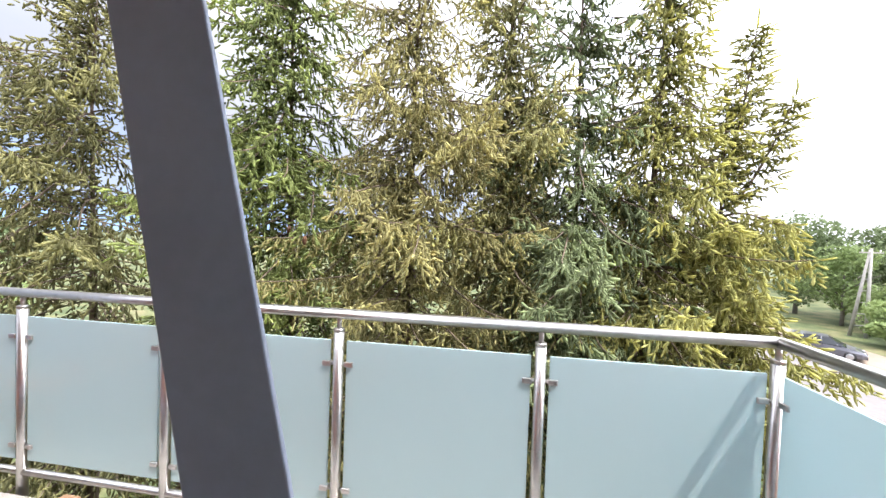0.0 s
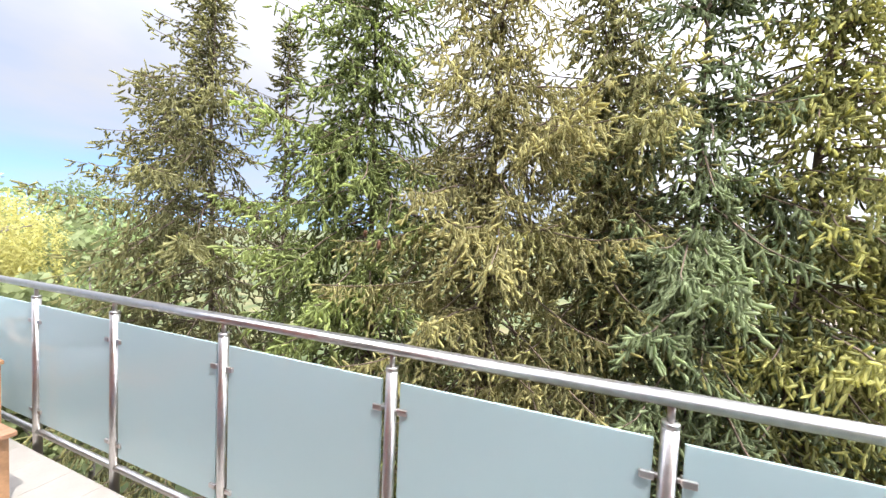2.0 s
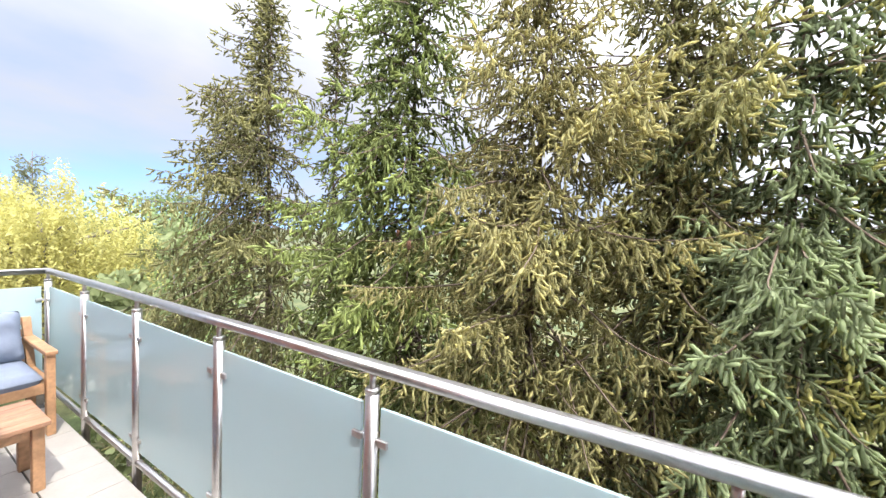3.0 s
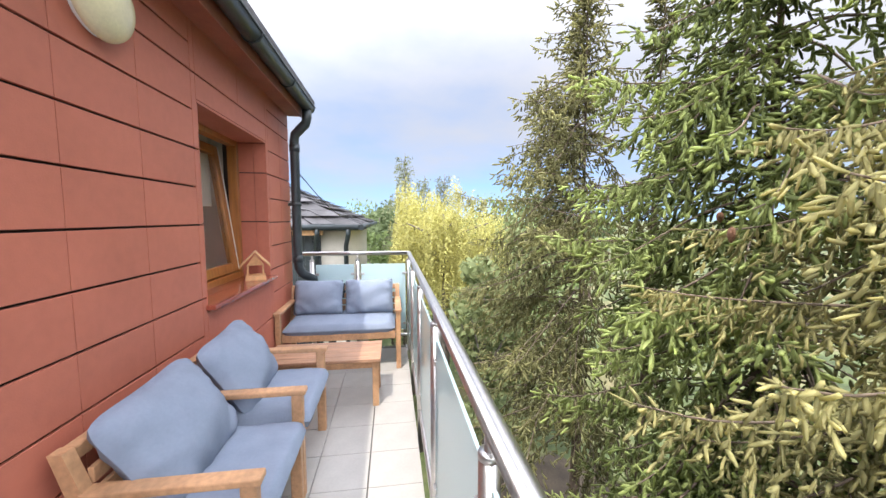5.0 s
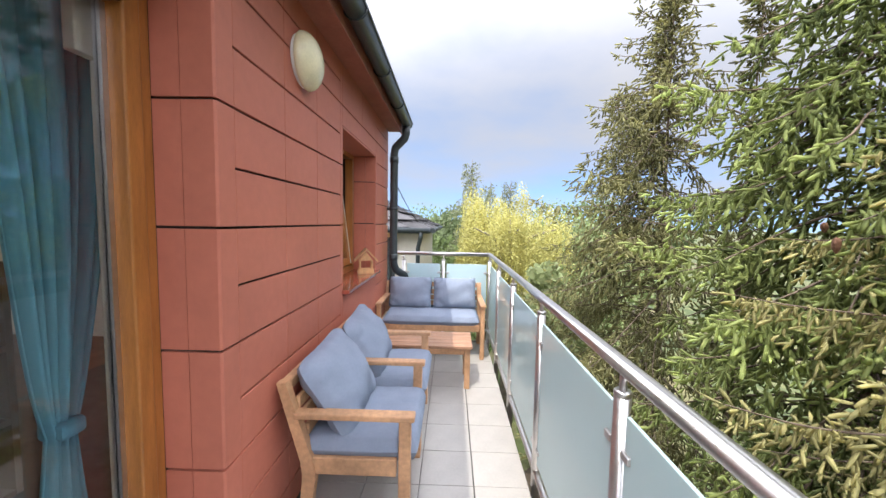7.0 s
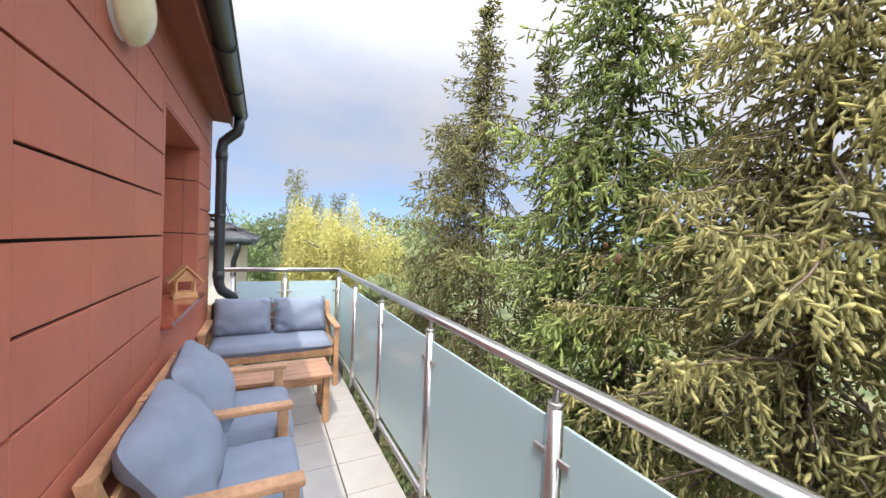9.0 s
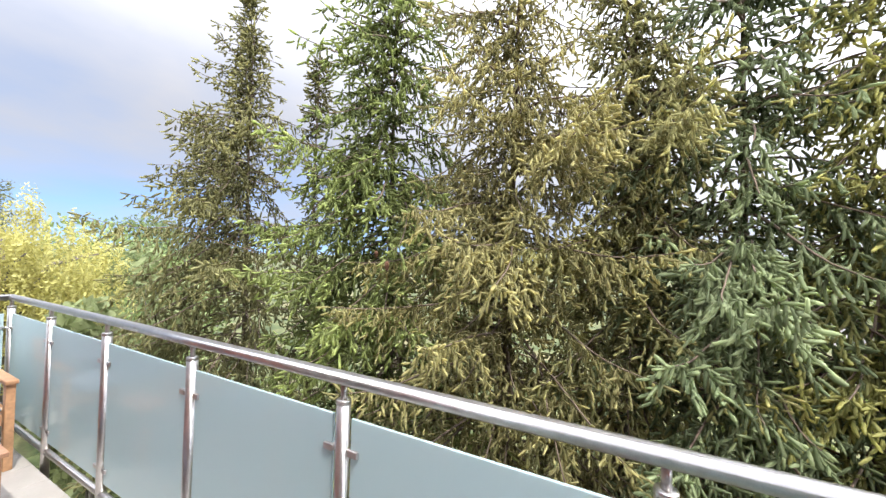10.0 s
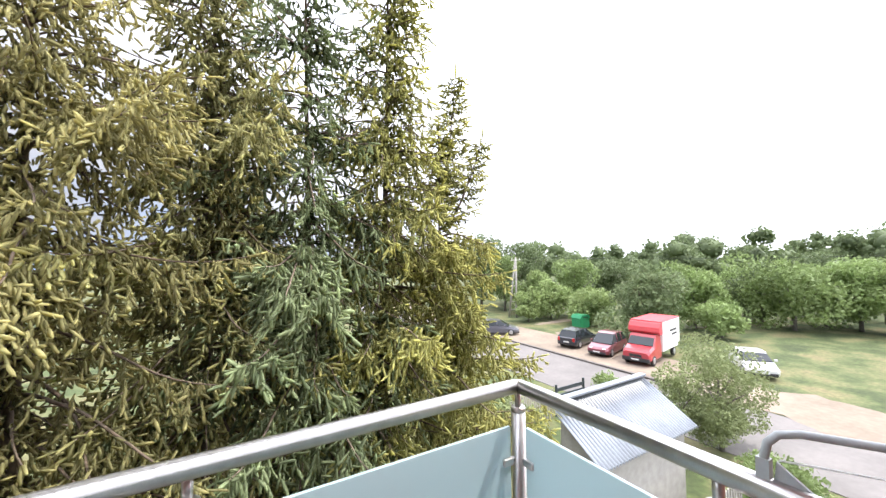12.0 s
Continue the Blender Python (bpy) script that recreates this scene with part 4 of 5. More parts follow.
GND = -6.0
# new growth is paler; old tones darkened further to colour in inner crown shade
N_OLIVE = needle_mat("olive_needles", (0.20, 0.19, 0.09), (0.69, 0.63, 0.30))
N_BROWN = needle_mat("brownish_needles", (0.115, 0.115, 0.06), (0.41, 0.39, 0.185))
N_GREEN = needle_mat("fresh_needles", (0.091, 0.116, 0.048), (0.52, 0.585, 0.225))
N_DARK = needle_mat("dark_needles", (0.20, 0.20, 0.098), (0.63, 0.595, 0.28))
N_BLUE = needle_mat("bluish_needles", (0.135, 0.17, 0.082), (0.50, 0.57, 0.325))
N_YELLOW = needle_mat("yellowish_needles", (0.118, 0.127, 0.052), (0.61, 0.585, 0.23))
spruce("spruce", "tall brownish green spruce with a bare pointed top", -6.25, 3.2, GND, 6.3, 2.75, 1, N_BROWN, 0.62, zmin=-2.5, keep_back=0.4, fat=1.25, gap=0.048, taper=0.95, leaders=((-1.25, -0.3, 2.3, 4.15, 0.8), (-1.5, -0.4, 1.6, 3.0, 0.7), (0.5, -0.3, 3.6, 5.2, 0.4)), arms=((-90, 1.6, 2.3), (-60, 2.0, 2.2), (-40, 1.2, 2.5), (-30, 2.7, 1.9), (-20, 3.3, 1.5)))
spruce("spruce", "slender spruce with a forked thin top", -5.1, 3.7, GND, 5.0, 1.7, 2, N_BROWN, 0.22, zmin=-1.0, inner=1, slim=0.36, taper=1.15, sparse_top=True, fat=1.15, gap=0.04, arms=((-80, 1.8, 1.9), (-120, 2.4, 1.7), (-60, 2.9, 1.5), (-20, 2.2, 1.6), (-100, 1.1, 2.1)), leaders=((0.15, -0.1, 3.6, 4.9, 0.3),))
spruce("spruce", "fresh green spruce with pale new shoots", -2.9, 3.1, GND, 6.9, 1.95, 3, N_GREEN, 0.62, zmin=-2.2, keep_back=0.22, weep=0.5, fat=1.2, gap=0.03, arms=((-150, 1.7, 1.9), (-110, 1.2, 1.8), (-130, 2.5, 1.6), (-70, 0.8, 1.7)))
spruce("spruce", "olive green spruce with drooping boughs near the railing", -1.25, 3.0, GND, 6.9, 1.75, 4, N_OLIVE, 0.74, gap=0.029, inner=7, fat=0.9, arms=((-130, 0.9, 1.9), (-112, 0.4, 2.0), (-45, 2.6, 1.6), (-50, 2.1, 1.8), (-35, 3.0, 1.4), (-70, 1.8, 1.9), (-55, 1.5, 1.8), (-110, 2.0, 1.7), (-80, 1.5, 1.9), (-60, 2.3, 1.6), (-95, 2.7, 1.4), (-135, 1.6, 1.7), (-90, 0.6, 1.9)))
spruce("spruce", "tall dark spruce with hanging tassels", -0.1, 3.4, GND, 7.0, 1.4, 5, N_DARK, 0.74, gap=0.029, inner=7, arms=((-90, 2.4, 1.5), (-120, 1.6, 1.6), (-60, 2.9, 1.2)))
spruce("spruce", "bluish green spruce with soft drooping shoots and a thin bare top", 0.80, 3.15, GND, 6.2, 1.6, 6, N_BLUE, 0.7, gap=0.026, sparse_top=True, slim=0.95, fat=1.1, arms=((-139, 1.55, 0.95), (-125, 1.6, 0.85), (-150, 1.4, 0.9), (-110, 1.5, 0.9), (-105, 1.65, 1.6), (-95, 1.0, 1.7), (-115, 0.9, 1.7), (-125, 0.3, 1.8), (-90, 0.2, 1.9)))
spruce("spruce", "yellow-green spruce with bright new shoots", 1.62, 3.1, GND, 6.9, 1.25, 8, N_YELLOW, 0.78, gap=0.026, slim=0.9, arms=((-80, 2.0, 1.2), (-60, 1.3, 1.4), (-100, 0.7, 1.6)))
spruce("spruce", "yellow-green spruce with a slanting side tip", 2.42, 3.25, GND, 3.3, 0.72, 9, N_YELLOW, 0.9, leaders=((0.22, -0.1, 2.3, 4.0, 0.38), (0.58, -0.2, 1.9, 3.15, 0.32)), arms=((-15, -0.85, 1.6), (-26, -0.95, 1.7), (-20, -1.3, 1.7), (-18, -0.6, 1.2), (-32, -0.8, 1.3), (-75, 1.8, 1.0), (-50, 1.6, 0.7), (-100, 1.5, 1.2), (-110, 0.9, 1.3), (-90, 0.6, 1.3), (-95, 0.1, 1.6), (-50, 0.1, 1.3)))

# a second, lower row stands close behind
for k, (x, y, top, m_) in enumerate(((-4.2, 5.3, 2.9, N_BROWN), (-2.1, 5.2, 2.7, N_DARK), (0.0, 5.4, 2.9, N_DARK), (1.5, 5.2, 2.5, N_GREEN))):
    spruce("spruce", "dark young spruce behind the front row", x, y, GND, top, 1.9, 40 + k, m_, 0.38, zmin=-3.5, keep_back=0.1, fat=2.3, gap=0.08, taper=0.55, inner=2, category_group="lower spruces behind the row")

# cones on the olive spruce
olive = bpy.data.objects["spruce.003"]
cone_mesh = G().lathe([(0.002, 0.0), (0.016, -0.012), (0.020, -0.035), (0.018, -0.062), (0.010, -0.085), (0.002, -0.095)], 10).mesh("cone", M_CONE)
for x, y, z, rx in ((-2.19, 1.84, 1.50, 50), (-1.9, 1.62, 1.42, 20)):
    part("cone", cone_mesh, None, olive, "brown spruce cone", at=pose(x + 1.25, y - 3.0, z - GND, rx, 0, 40))

# ---- ground, road ----
gr = G()
gr.add([(-900, -900, GND), (900, -900, GND), (900, 900, GND), (-900, 900, GND)], [(0, 1, 2, 3)])
setting("ground", gr, M_GRASS, "rough green meadow grass", "ground")
lit = random.Random(3)
ring = [(-2.0 + math.cos(k * 0.2618) * 8.5 * lit.uniform(0.85, 1.1), 3.6 + math.sin(k * 0.2618) * 4.6 * lit.uniform(0.85, 1.1), GND + 0.01) for k in range(24)]
setting("forest_floor", G().add([(-2.0, 3.6, GND + 0.01)] + ring, [(0, 1 + k, 1 + (k + 1) % 24) for k in range(24)]), M_LITTER, "dark fallen needles under the spruces", "ground")
setting("road", G().box((16.6, -60, GND), (22.5, 90, GND + 0.03)), M_ASPHALT, "pale grey village road", "road")
setting("pavement", G().box((22.75, 10.6, GND), (28.2, 60, GND + 0.08)), M_SAND, "sandy parking strip beside the road", "pavement")
sand = random.Random(12)
# where the kerb ends the strip runs out into loose sand with a ragged edge on both sides
verge = []
for k in range(72):
    yy = 11.2 - k * 0.6 + sand.uniform(-0.1, 0.1)
    verge += [(22.1 + 0.35 * math.sin(k * 0.9) + sand.uniform(-0.25, 0.25), yy, GND + 0.035), (27.8 - 0.9 * min(1.0, k / 9) + 0.5 * math.sin(k * 0.63 + 1) + sand.uniform(-0.4, 0.4), yy, GND + 0.035)]
setting("sandy_verge", G().add(verge, [(2 * k, 2 * k + 2, 2 * k + 3, 2 * k + 1) for k in range(71)]), M_SAND, "loose pale sand spilling over the road edge", "ground")
for cx, cy, rx_, ry_ in ((30.0, 22.0, 2.6, 3.5), (36.0, 30.0, 6.0, 0.9)):
    ring = [(cx + math.cos(k * 0.314) * rx_ * sand.uniform(0.6, 1.15), cy + math.sin(k * 0.314) * ry_ * sand.uniform(0.6, 1.15), GND + 0.012) for k in range(20)]
    setting("bare_ground", G().add([(cx, cy, GND + 0.012)] + ring, [(0, 1 + k, 1 + (k + 1) % 20) for k in range(20)]), M_SAND, "bare trodden sand patch in the meadow", "ground")
setting("kerb", G().box((22.5, 11.4, GND), (22.75, 60, GND + 0.14)), M_KERB, "dark kerb along the road", "kerb")

# ---- broad-leaved trees ----


def leaf_quads(rng, centers, size, flat=0.6):
    """Small leaf clumps: folded quads turned at random."""
    n = len(centers)
    a = rng.normal(0, 1, (n, 3)); a /= np.linalg.norm(a, axis=1)[:, None]
    r = rng.normal(0, 1, (n, 3)); b = np.cross(a, r); b /= np.linalg.norm(b, axis=1)[:, None]
    s = (size * rng.uniform(0.55, 1.3, n))[:, None]
    v = np.zeros((n, 4, 3), dtype=np.float32)
    v[:, 0] = centers - a * s
    v[:, 1] = centers + b * s * flat
    v[:, 2] = centers + a * s
    v[:, 3] = centers - b * s * flat
    return v.reshape(-1, 3), np.arange(n * 4, dtype=np.int32).reshape(-1, 4)


def crown_points(rng, n, height, radius, low, lobes=15):
    """Points in an uneven crown of several lobes with gaps between them."""
    out = []
    for k in range(lobes):
        a, q = rng.random() * 6.28, rng.uniform(0.1, 0.85)
        z = low + (height - low) * rng.uniform(0.04, 0.84)
        shrink = 1 - 0.55 * ((z - low) / (height - low)) ** 2
        c = np.array([math.cos(a) * q * radius * shrink, math.sin(a) * q * radius * shrink, z])
        rr = radius * rng.uniform(0.36, 0.6)
        d = rng.normal(0, 1, (n // lobes, 3)); d /= np.linalg.norm(d, axis=1)[:, None]
        out.append(c + d * (rr * rng.uniform(0.6, 1.02, n // lobes))[:, None] * np.array([1, 1, 0.8]))
    return np.vstack(out)


def leaf_tree(name, label, x, y, top, radius, seed, material, n=1500, leaf=0.20, low=0.22, category="tree", group="", bark=None):
    rng = np.random.default_rng(seed)
    H = top - GND
    t = thing(name, label, category, group, pose(x, y, GND))
    g = G().tube([(0, 0, 0), (0.06, 0.03, H * 0.2), (-0.04, 0.05, H * 0.45), (0.0, 0.0, H * 0.8)], [0.05 * radius, 0.042 * radius, 0.03 * radius, 0.008 * radius], 8)
    part("trunk", g, bark or M_GREYBARK, t)
    for k in range(5):
        a = k * 1.3 + rng.random()
        z0 = H * rng.uniform(0.2, 0.5)
        part("limb", G().tube([(0, 0, z0), (math.cos(a) * radius * 0.3, math.sin(a) * radius * 0.3, z0 + H * 0.12), (math.cos(a) * radius * 0.7, math.sin(a) * radius * 0.7, z0 + H * 0.25)], [0.025 * radius, 0.016 * radius, 0.005 * radius], 6), bark or M_GREYBARK, t)
    v, f = leaf_quads(rng, crown_points(rng, n, H, radius, H * low), leaf)
    part("crown", array_mesh("crown", v, f, 4, material), None, t)
    return t


def leaf_mat(name, color, spread=0.3):
    return leafy(mat(name, color, 0.6, spec=0.3, var=0.15, scale=0.6, rand=spread), color, 0.35)


L_MID = leaf_mat("orchard_leaves", (0.23, 0.30, 0.115))
L_DARK = leaf_mat("dark_leaves", (0.165, 0.21, 0.10))
L_PALE = leaf_mat("pale_leaves", (0.29, 0.365, 0.145))
L_WILLOW = leaf_mat("willow_leaves", (0.46, 0.43, 0.15))
L_BIRCH = leaf_mat("birch_leaves", (0.23, 0.25, 0.14))
L_BUSH = leaf_mat("shrub_leaves", (0.255, 0.295, 0.135))


def out(px, deep):
    """A place in the open ground, by its sideways ratio and depth from the railing corner."""
    lat = (px - 784) / 617 * deep
    return 0.07 + 0.512 * deep + 0.859 * lat, -0.86 + 0.859 * deep - 0.512 * lat


ORCH = "trees of the meadow"
for k, (px, deep, top, rad, m_, n_) in enumerate(((1125, 35, 1.4, 3.6, L_DARK, 3600), (1215, 39, 0.9, 3.2, L_MID, 2600), (1385, 37, 1.7, 4.4, L_MID, 4200), (1500, 36, 1.0, 3.6, L_MID, 3200), (1580, 33, 1.2, 3.4, L_PALE, 2800),
                                                (1010, 48, 2.0, 3.4, L_MID, 2400), (940, 50, 0.4, 2.4, L_PALE, 1500), (968, 46, -0.6, 2.2, L_PALE, 1500), (930, 44, -2.0, 1.6, L_PALE, 1200), (1300, 45, 1.6, 3.8, L_MID, 2600),
                                                (1450, 46, 1.6, 3.8, L_DARK, 2400), (1062, 52, 1.4, 3.6, L_DARK, 2400), (890, 54, 2.5, 3.5, L_MID, 2000), (1040, 42, -1.6, 2.6, L_PALE, 2000), (1260, 34, -2.2, 2.0, L_MID, 1800), (1660, 32, 1.0, 3.6, L_MID, 2200), (850, 60, 6.4, 4.5, L_DARK, 2000), (910, 62, 5.0, 4.0, L_DARK, 2000), (945, 66, 5.6, 3.4, L_DARK, 1800), (1440, 39, 1.3, 3.8, L_MID, 2600), (1330, 41, 1.9, 3.6, L_DARK, 2400), (1170, 41, 1.2, 3.2, L_MID, 2200), (1545, 40, 1.9, 3.8, L_MID, 2400))):
    x, y = out(px, deep)
    leaf_tree("broadleaf_tree", "round-crowned green broad-leaved tree on the meadow", x, y, top - 0.1, rad * 1.05, 100 + k, m_, int(n_ * 2.2), 0.125 + 0.0016 * deep, 0.16, group=ORCH)

# far woods all round
rng = np.random.default_rng(77)
heart = bmesh.new()
bmesh.ops.create_icosphere(heart, subdivisions=1, radius=1.0)
heart.verts.index_update()
HV = np.array([v.co[:] for v in heart.verts])
HF = np.array([[v.index for v in f.verts] for f in heart.faces], dtype=np.int32)
heart.free()
C, HVS, HFS = [], [], []
for k in range(120):
    # the stretches that no spruce hides
    a = -0.3 + 1.65 * (k * 0.618 % 1.0) if k % 3 else 2.6 + 0.9 * (k * 0.206 % 1.0)
    dist = rng.uniform(75, 120)
    hill = 4.0 + 3.6 * max(0.0, math.cos(a + 0.05)) + 2.0 * math.sin(a * 3 + 1) ** 2
    H = 4.3 + hill + rng.uniform(-0.8, 0.8)
    o = np.array([math.cos(a) * dist, math.sin(a) * dist, GND])
    rad = rng.uniform(4.0, 6.5)
    for j in range(12):
        th, q = rng.random() * 6.28, rng.uniform(0.0, 0.95) * rad
        z = H * (0.34 + 0.56 * rng.random() * (1 - 0.6 * q / rad))
        rr = rad * rng.uniform(0.2, 0.4)
        c = o + np.array([math.cos(th) * q, math.sin(th) * q, z])
        lump = HV * rr * 0.78 * (1 + 0.22 * np.sin(HV @ rng.normal(0, 3.5, 3) + rng.random() * 6)[:, None]) * np.array([1, 1, 0.9])
        HFS.append(HF + sum(len(v) for v in HVS))
        HVS.append(c + lump)
        d = rng.normal(0, 1, (85, 3)); d /= np.linalg.norm(d, axis=1)[:, None]
        C.append(c + d * rr * rng.uniform(0.75, 1.2, 85)[:, None] * np.array([1, 1, 0.92]))
v, f = leaf_quads(rng, np.vstack(C), 0.34, 0.8)
nh = sum(len(x) for x in HVS)
tri = np.vstack([f[:, [0, 1, 2]], f[:, [0, 2, 3]]]) + nh
tagged(part("far_woods", array_mesh("far_woods", np.vstack(HVS + [v]), np.vstack(HFS + [tri]), 3, L_DARK), None), "dark green woods on the far slopes", "woods", kind="stuff")

# ---- shrubs by the road ----
x, y = out(1252, 14.2)
leaf_tree("lilac_shrub", "large pale green flowering shrub beside the shed", x, y, -1.6, 2.05, 201, L_BUSH, 15000, 0.058, 0.1, "shrub")
x, y = out(1185, 13.6)
leaf_tree("lilac_shrub", "pale green shrub leaning over the shed roof", x, y, -2.3, 1.1, 205, L_BUSH, 4200, 0.055, 0.25, "shrub")
x, y = out(1066, 20.5)
leaf_tree("round_shrub", "small round dark green shrub by the road", x, y, -4.9, 0.85, 202, L_MID, 900, 0.10, 0.05, "shrub")
for k, (px, deep, top, rad) in enumerate(((1390, 9.5, -4.0, 1.3), (1480, 8.2, -4.2, 1.2), (1560, 7.6, -4.3, 1.1), (1330, 10.6, -4.5, 1.2))):
    x, y = out(px, deep)
    leaf_tree("hedge_shrub", "dense green hedge shrub below the balcony", x, y, top, rad, 210 + k, L_MID, 2600, 0.07, 0.05, "shrub", "hedge below the balcony")
x, y = out(905, 13.5)
leaf_tree("hedge_shrub", "yellow-green garden shrub by the fence", x, y, -3.6, 1.2, 221, L_BUSH, 2200, 0.08, 0.05, "shrub")
x, y = out(870, 15.0)
leaf_tree("hedge_shrub", "yellow-green garden shrub by the fence", x, y, -3.2, 1.3, 222, L_BUSH, 2200, 0.08, 0.05, "shrub")

# ---- willow and garden trees past the sofa end ----
rng = np.random.default_rng(5)
wl = thing("willow_tree", "yellow-green weeping willow with hanging strands", "tree", at=pose(-12.6, 1.6, GND))
part("trunk", G().tube([(0, 0, 0), (0.1, 0.05, 3), (0.0, 0.1, 6.0), (0.0, 0.0, 7.6)], [0.22, 0.18, 0.11, 0.03], 9), M_GREYBARK, wl)
pts = []
heads = [(rng.normal(0, 1.0), rng.normal(0, 1.0), rng.uniform(7.0, 9.1), rng.uniform(0.35, 0.75)) for _ in range(26)]
for k in range(1250):
    hx, hy, hz_, hr = heads[k % len(heads)]
    a, q = rng.random() * 6.283, math.sqrt(rng.random()) * hr
    ztop = hz_ - 0.9 * q * q / hr - 0.22 * (hx * hx + hy * hy) + rng.normal(0, 0.15)
    ln = rng.uniform(0.8, 3.3)
    m_ = int(ln / 0.052)
    z = ztop - np.linspace(0, ln, m_)
    sway = rng.normal(0, 0.05, 2)
    xx = hx + math.cos(a) * q + sway[0] * np.linspace(0, 3, m_) + rng.normal(0, 0.03, m_)
    yy = hy + math.sin(a) * q + sway[1] * np.linspace(0, 3, m_) + rng.normal(0, 0.03, m_)
    pts.append(np.stack([xx, yy, z], 1))
v, f = leaf_quads(rng, np.vstack(pts), 0.055, 0.35)
part("crown", array_mesh("crown", v, f, 4, L_WILLOW), None, wl)
for k in range(7):
    a = k * 0.9
    part("limb", G().tube([(0, 0.1, 5.2), (math.cos(a) * 0.8, math.sin(a) * 0.8, 7.0), (math.cos(a) * 1.7, math.sin(a) * 1.7, 7.3)], [0.08, 0.05, 0.015], 6), M_GREYBARK, wl)


def birch(x, y, top, reach, seed):
    """A thin birch: white-grey stem, steep fine limbs with small leaves in loose drooping sprays."""
    rng = np.random.default_rng(seed)
    H = top - GND
    t = thing("birch_tree", "thin birch with an open wispy grey-green top", "tree", "thin birches behind the willow", pose(x, y, GND))
    part("trunk", G().tube([(0, 0, 0), (0.08, 0.02, H * 0.5), (0, 0.05, H)], [0.11, 0.07, 0.008], 7), M_GREYBARK, t)
    twigs, pts = G(), []
    for k in range(46):
        z0 = H * (0.45 + 0.53 * (k / 46) ** 0.8)
        a = k * 2.4 + rng.normal(0, 0.3)
        ln = reach * (0.25 + 1.5 * (1 - z0 / H)) * rng.uniform(0.6, 1.15)
        d = np.array([math.cos(a) * 0.7, math.sin(a) * 0.7, 0.75])
        u = np.linspace(0, 1, 7)[:, None]
        line = np.array([0, 0, z0]) + d * ln * u + np.array([0, 0, -0.55 * ln]) * u ** 3
        twigs.tube(line.tolist(), [0.012 * (1 - i / 8) + 0.003 for i in range(7)], 4, False)
        for j in range(int(11 * ln) + 3):
            st = line[int(rng.integers(2, 7))]
            m_ = int(rng.integers(5, 13))
            pts.append(st + rng.normal(0, 0.05, (m_, 3)) + np.array([0, 0, -1.0]) * (np.linspace(0, rng.uniform(0.15, 0.5), m_))[:, None])
    tagged(part("limbs", twigs, M_GREYBARK, t), kind="stuff")
    v, f = leaf_quads(rng, np.vstack(pts), 0.045, 0.55)
    part("crown", array_mesh("crown", v, f, 4, L_BIRCH), None, t)


birch(-15.5, 0.35, 4.15, 1.7, 301)
birch(-15.9, 1.2, 3.3, 1.6, 302)
birch(-16.0, 2.1, 3.4, 1.5, 303)
for k, (x, y, top, rad, m_) in enumerate(((-22, -0.9, 2.3, 2.6, L_DARK), (-24, 2.6, 2.3, 2.6, L_MID), (-21, 5.2, 2.9, 2.4, L_MID), (-26, 8.0, 3.0, 3.4, L_MID), (-30, -2.5, 2.6, 3.0, L_MID), (-18, -0.2, 0.9, 1.8, L_MID), (-19, 8.5, 1.8, 2.6, L_PALE), (-11.5, 3.9, 0.9, 1.5, L_BUSH), (-14.5, 4.4, 1.3, 1.8, L_BUSH), (-30, 12, 3.2, 3.4, L_DARK), (-9.6, 2.3, 0.2, 1.3, L_BUSH))):
    leaf_tree("garden_tree", "leafy green garden tree behind the balcony", x, y, top + 1.1, rad, 310 + k, m_, 3200, 0.13, 0.1, group="garden trees")

# ---- neighbouring house ----
nb = thing("neighbour_house", "low white house with an old dark slate hip roof", "house")
EX, EY, EZ = -9.44, -1.0, 1.25
part("wall", G().box((EX - 8, EY - 7, GND), (EX - 0.35, EY - 0.35, EZ - 0.12)), M_CREAM, nb, "white rendered wall")
A_, B_, C_, D_ = Vector((EX, EY, EZ)), Vector((EX, EY - 7.4, EZ)), Vector((EX - 8.4, EY, EZ)), Vector((EX - 8.4, EY - 7.4, EZ))
R1, R2 = Vector((EX - 3.0, EY - 3.7, EZ + 1.7)), Vector((EX - 5.4, EY - 3.7, EZ + 1.7))
part("roof", G().add([A_, B_, C_, D_, R1, R2], [(0, 1, 4), (0, 4, 5, 2), (1, 3, 5, 4), (3, 2, 5), (0, 2, 3, 1)]), M_SLATE, nb, "weathered slate roof")
rnd = random.Random(4)
# lapped slates on the two faces that show
for face in ((A_, B_, R1, R1), (A_, C_, R1, R2)):
    o, e, u0, u1 = face
    nrm = (e - o).cross(u0 - o).normalized()
    if nrm.z < 0:
        nrm = -nrm
    for r in range(9):
        s0, s1 = r / 9, (r + 1.25) / 9
        l0, r0 = o.lerp(u0, s0), e.lerp(u1, s0)
        l1, r1 = o.lerp(u0, min(1, s1)), e.lerp(u1, min(1, s1))
        cnt = max(1, int((r0 - l0).length / 0.55))
        for c_ in range(cnt):
            f0, f1 = c_ / cnt, (c_ + 1) / cnt - 0.004
            lift0, lift1 = nrm * (0.04 + rnd.random() * 0.09), nrm * (0.012 + rnd.random() * 0.02)
            q = [l0.lerp(r0, f0) + lift0, l0.lerp(r0, f1) + lift0, l1.lerp(r1, f1) + lift1, l1.lerp(r1, f0) + lift1]
            part("slate", G().add(q + [p - nrm * 0.018 for p in q], [(0, 1, 2, 3), (7, 6, 5, 4), (0, 4, 5, 1), (1, 5, 6, 2), (2, 6, 7, 3), (3, 7, 4, 0)]), M_SLATE, nb)
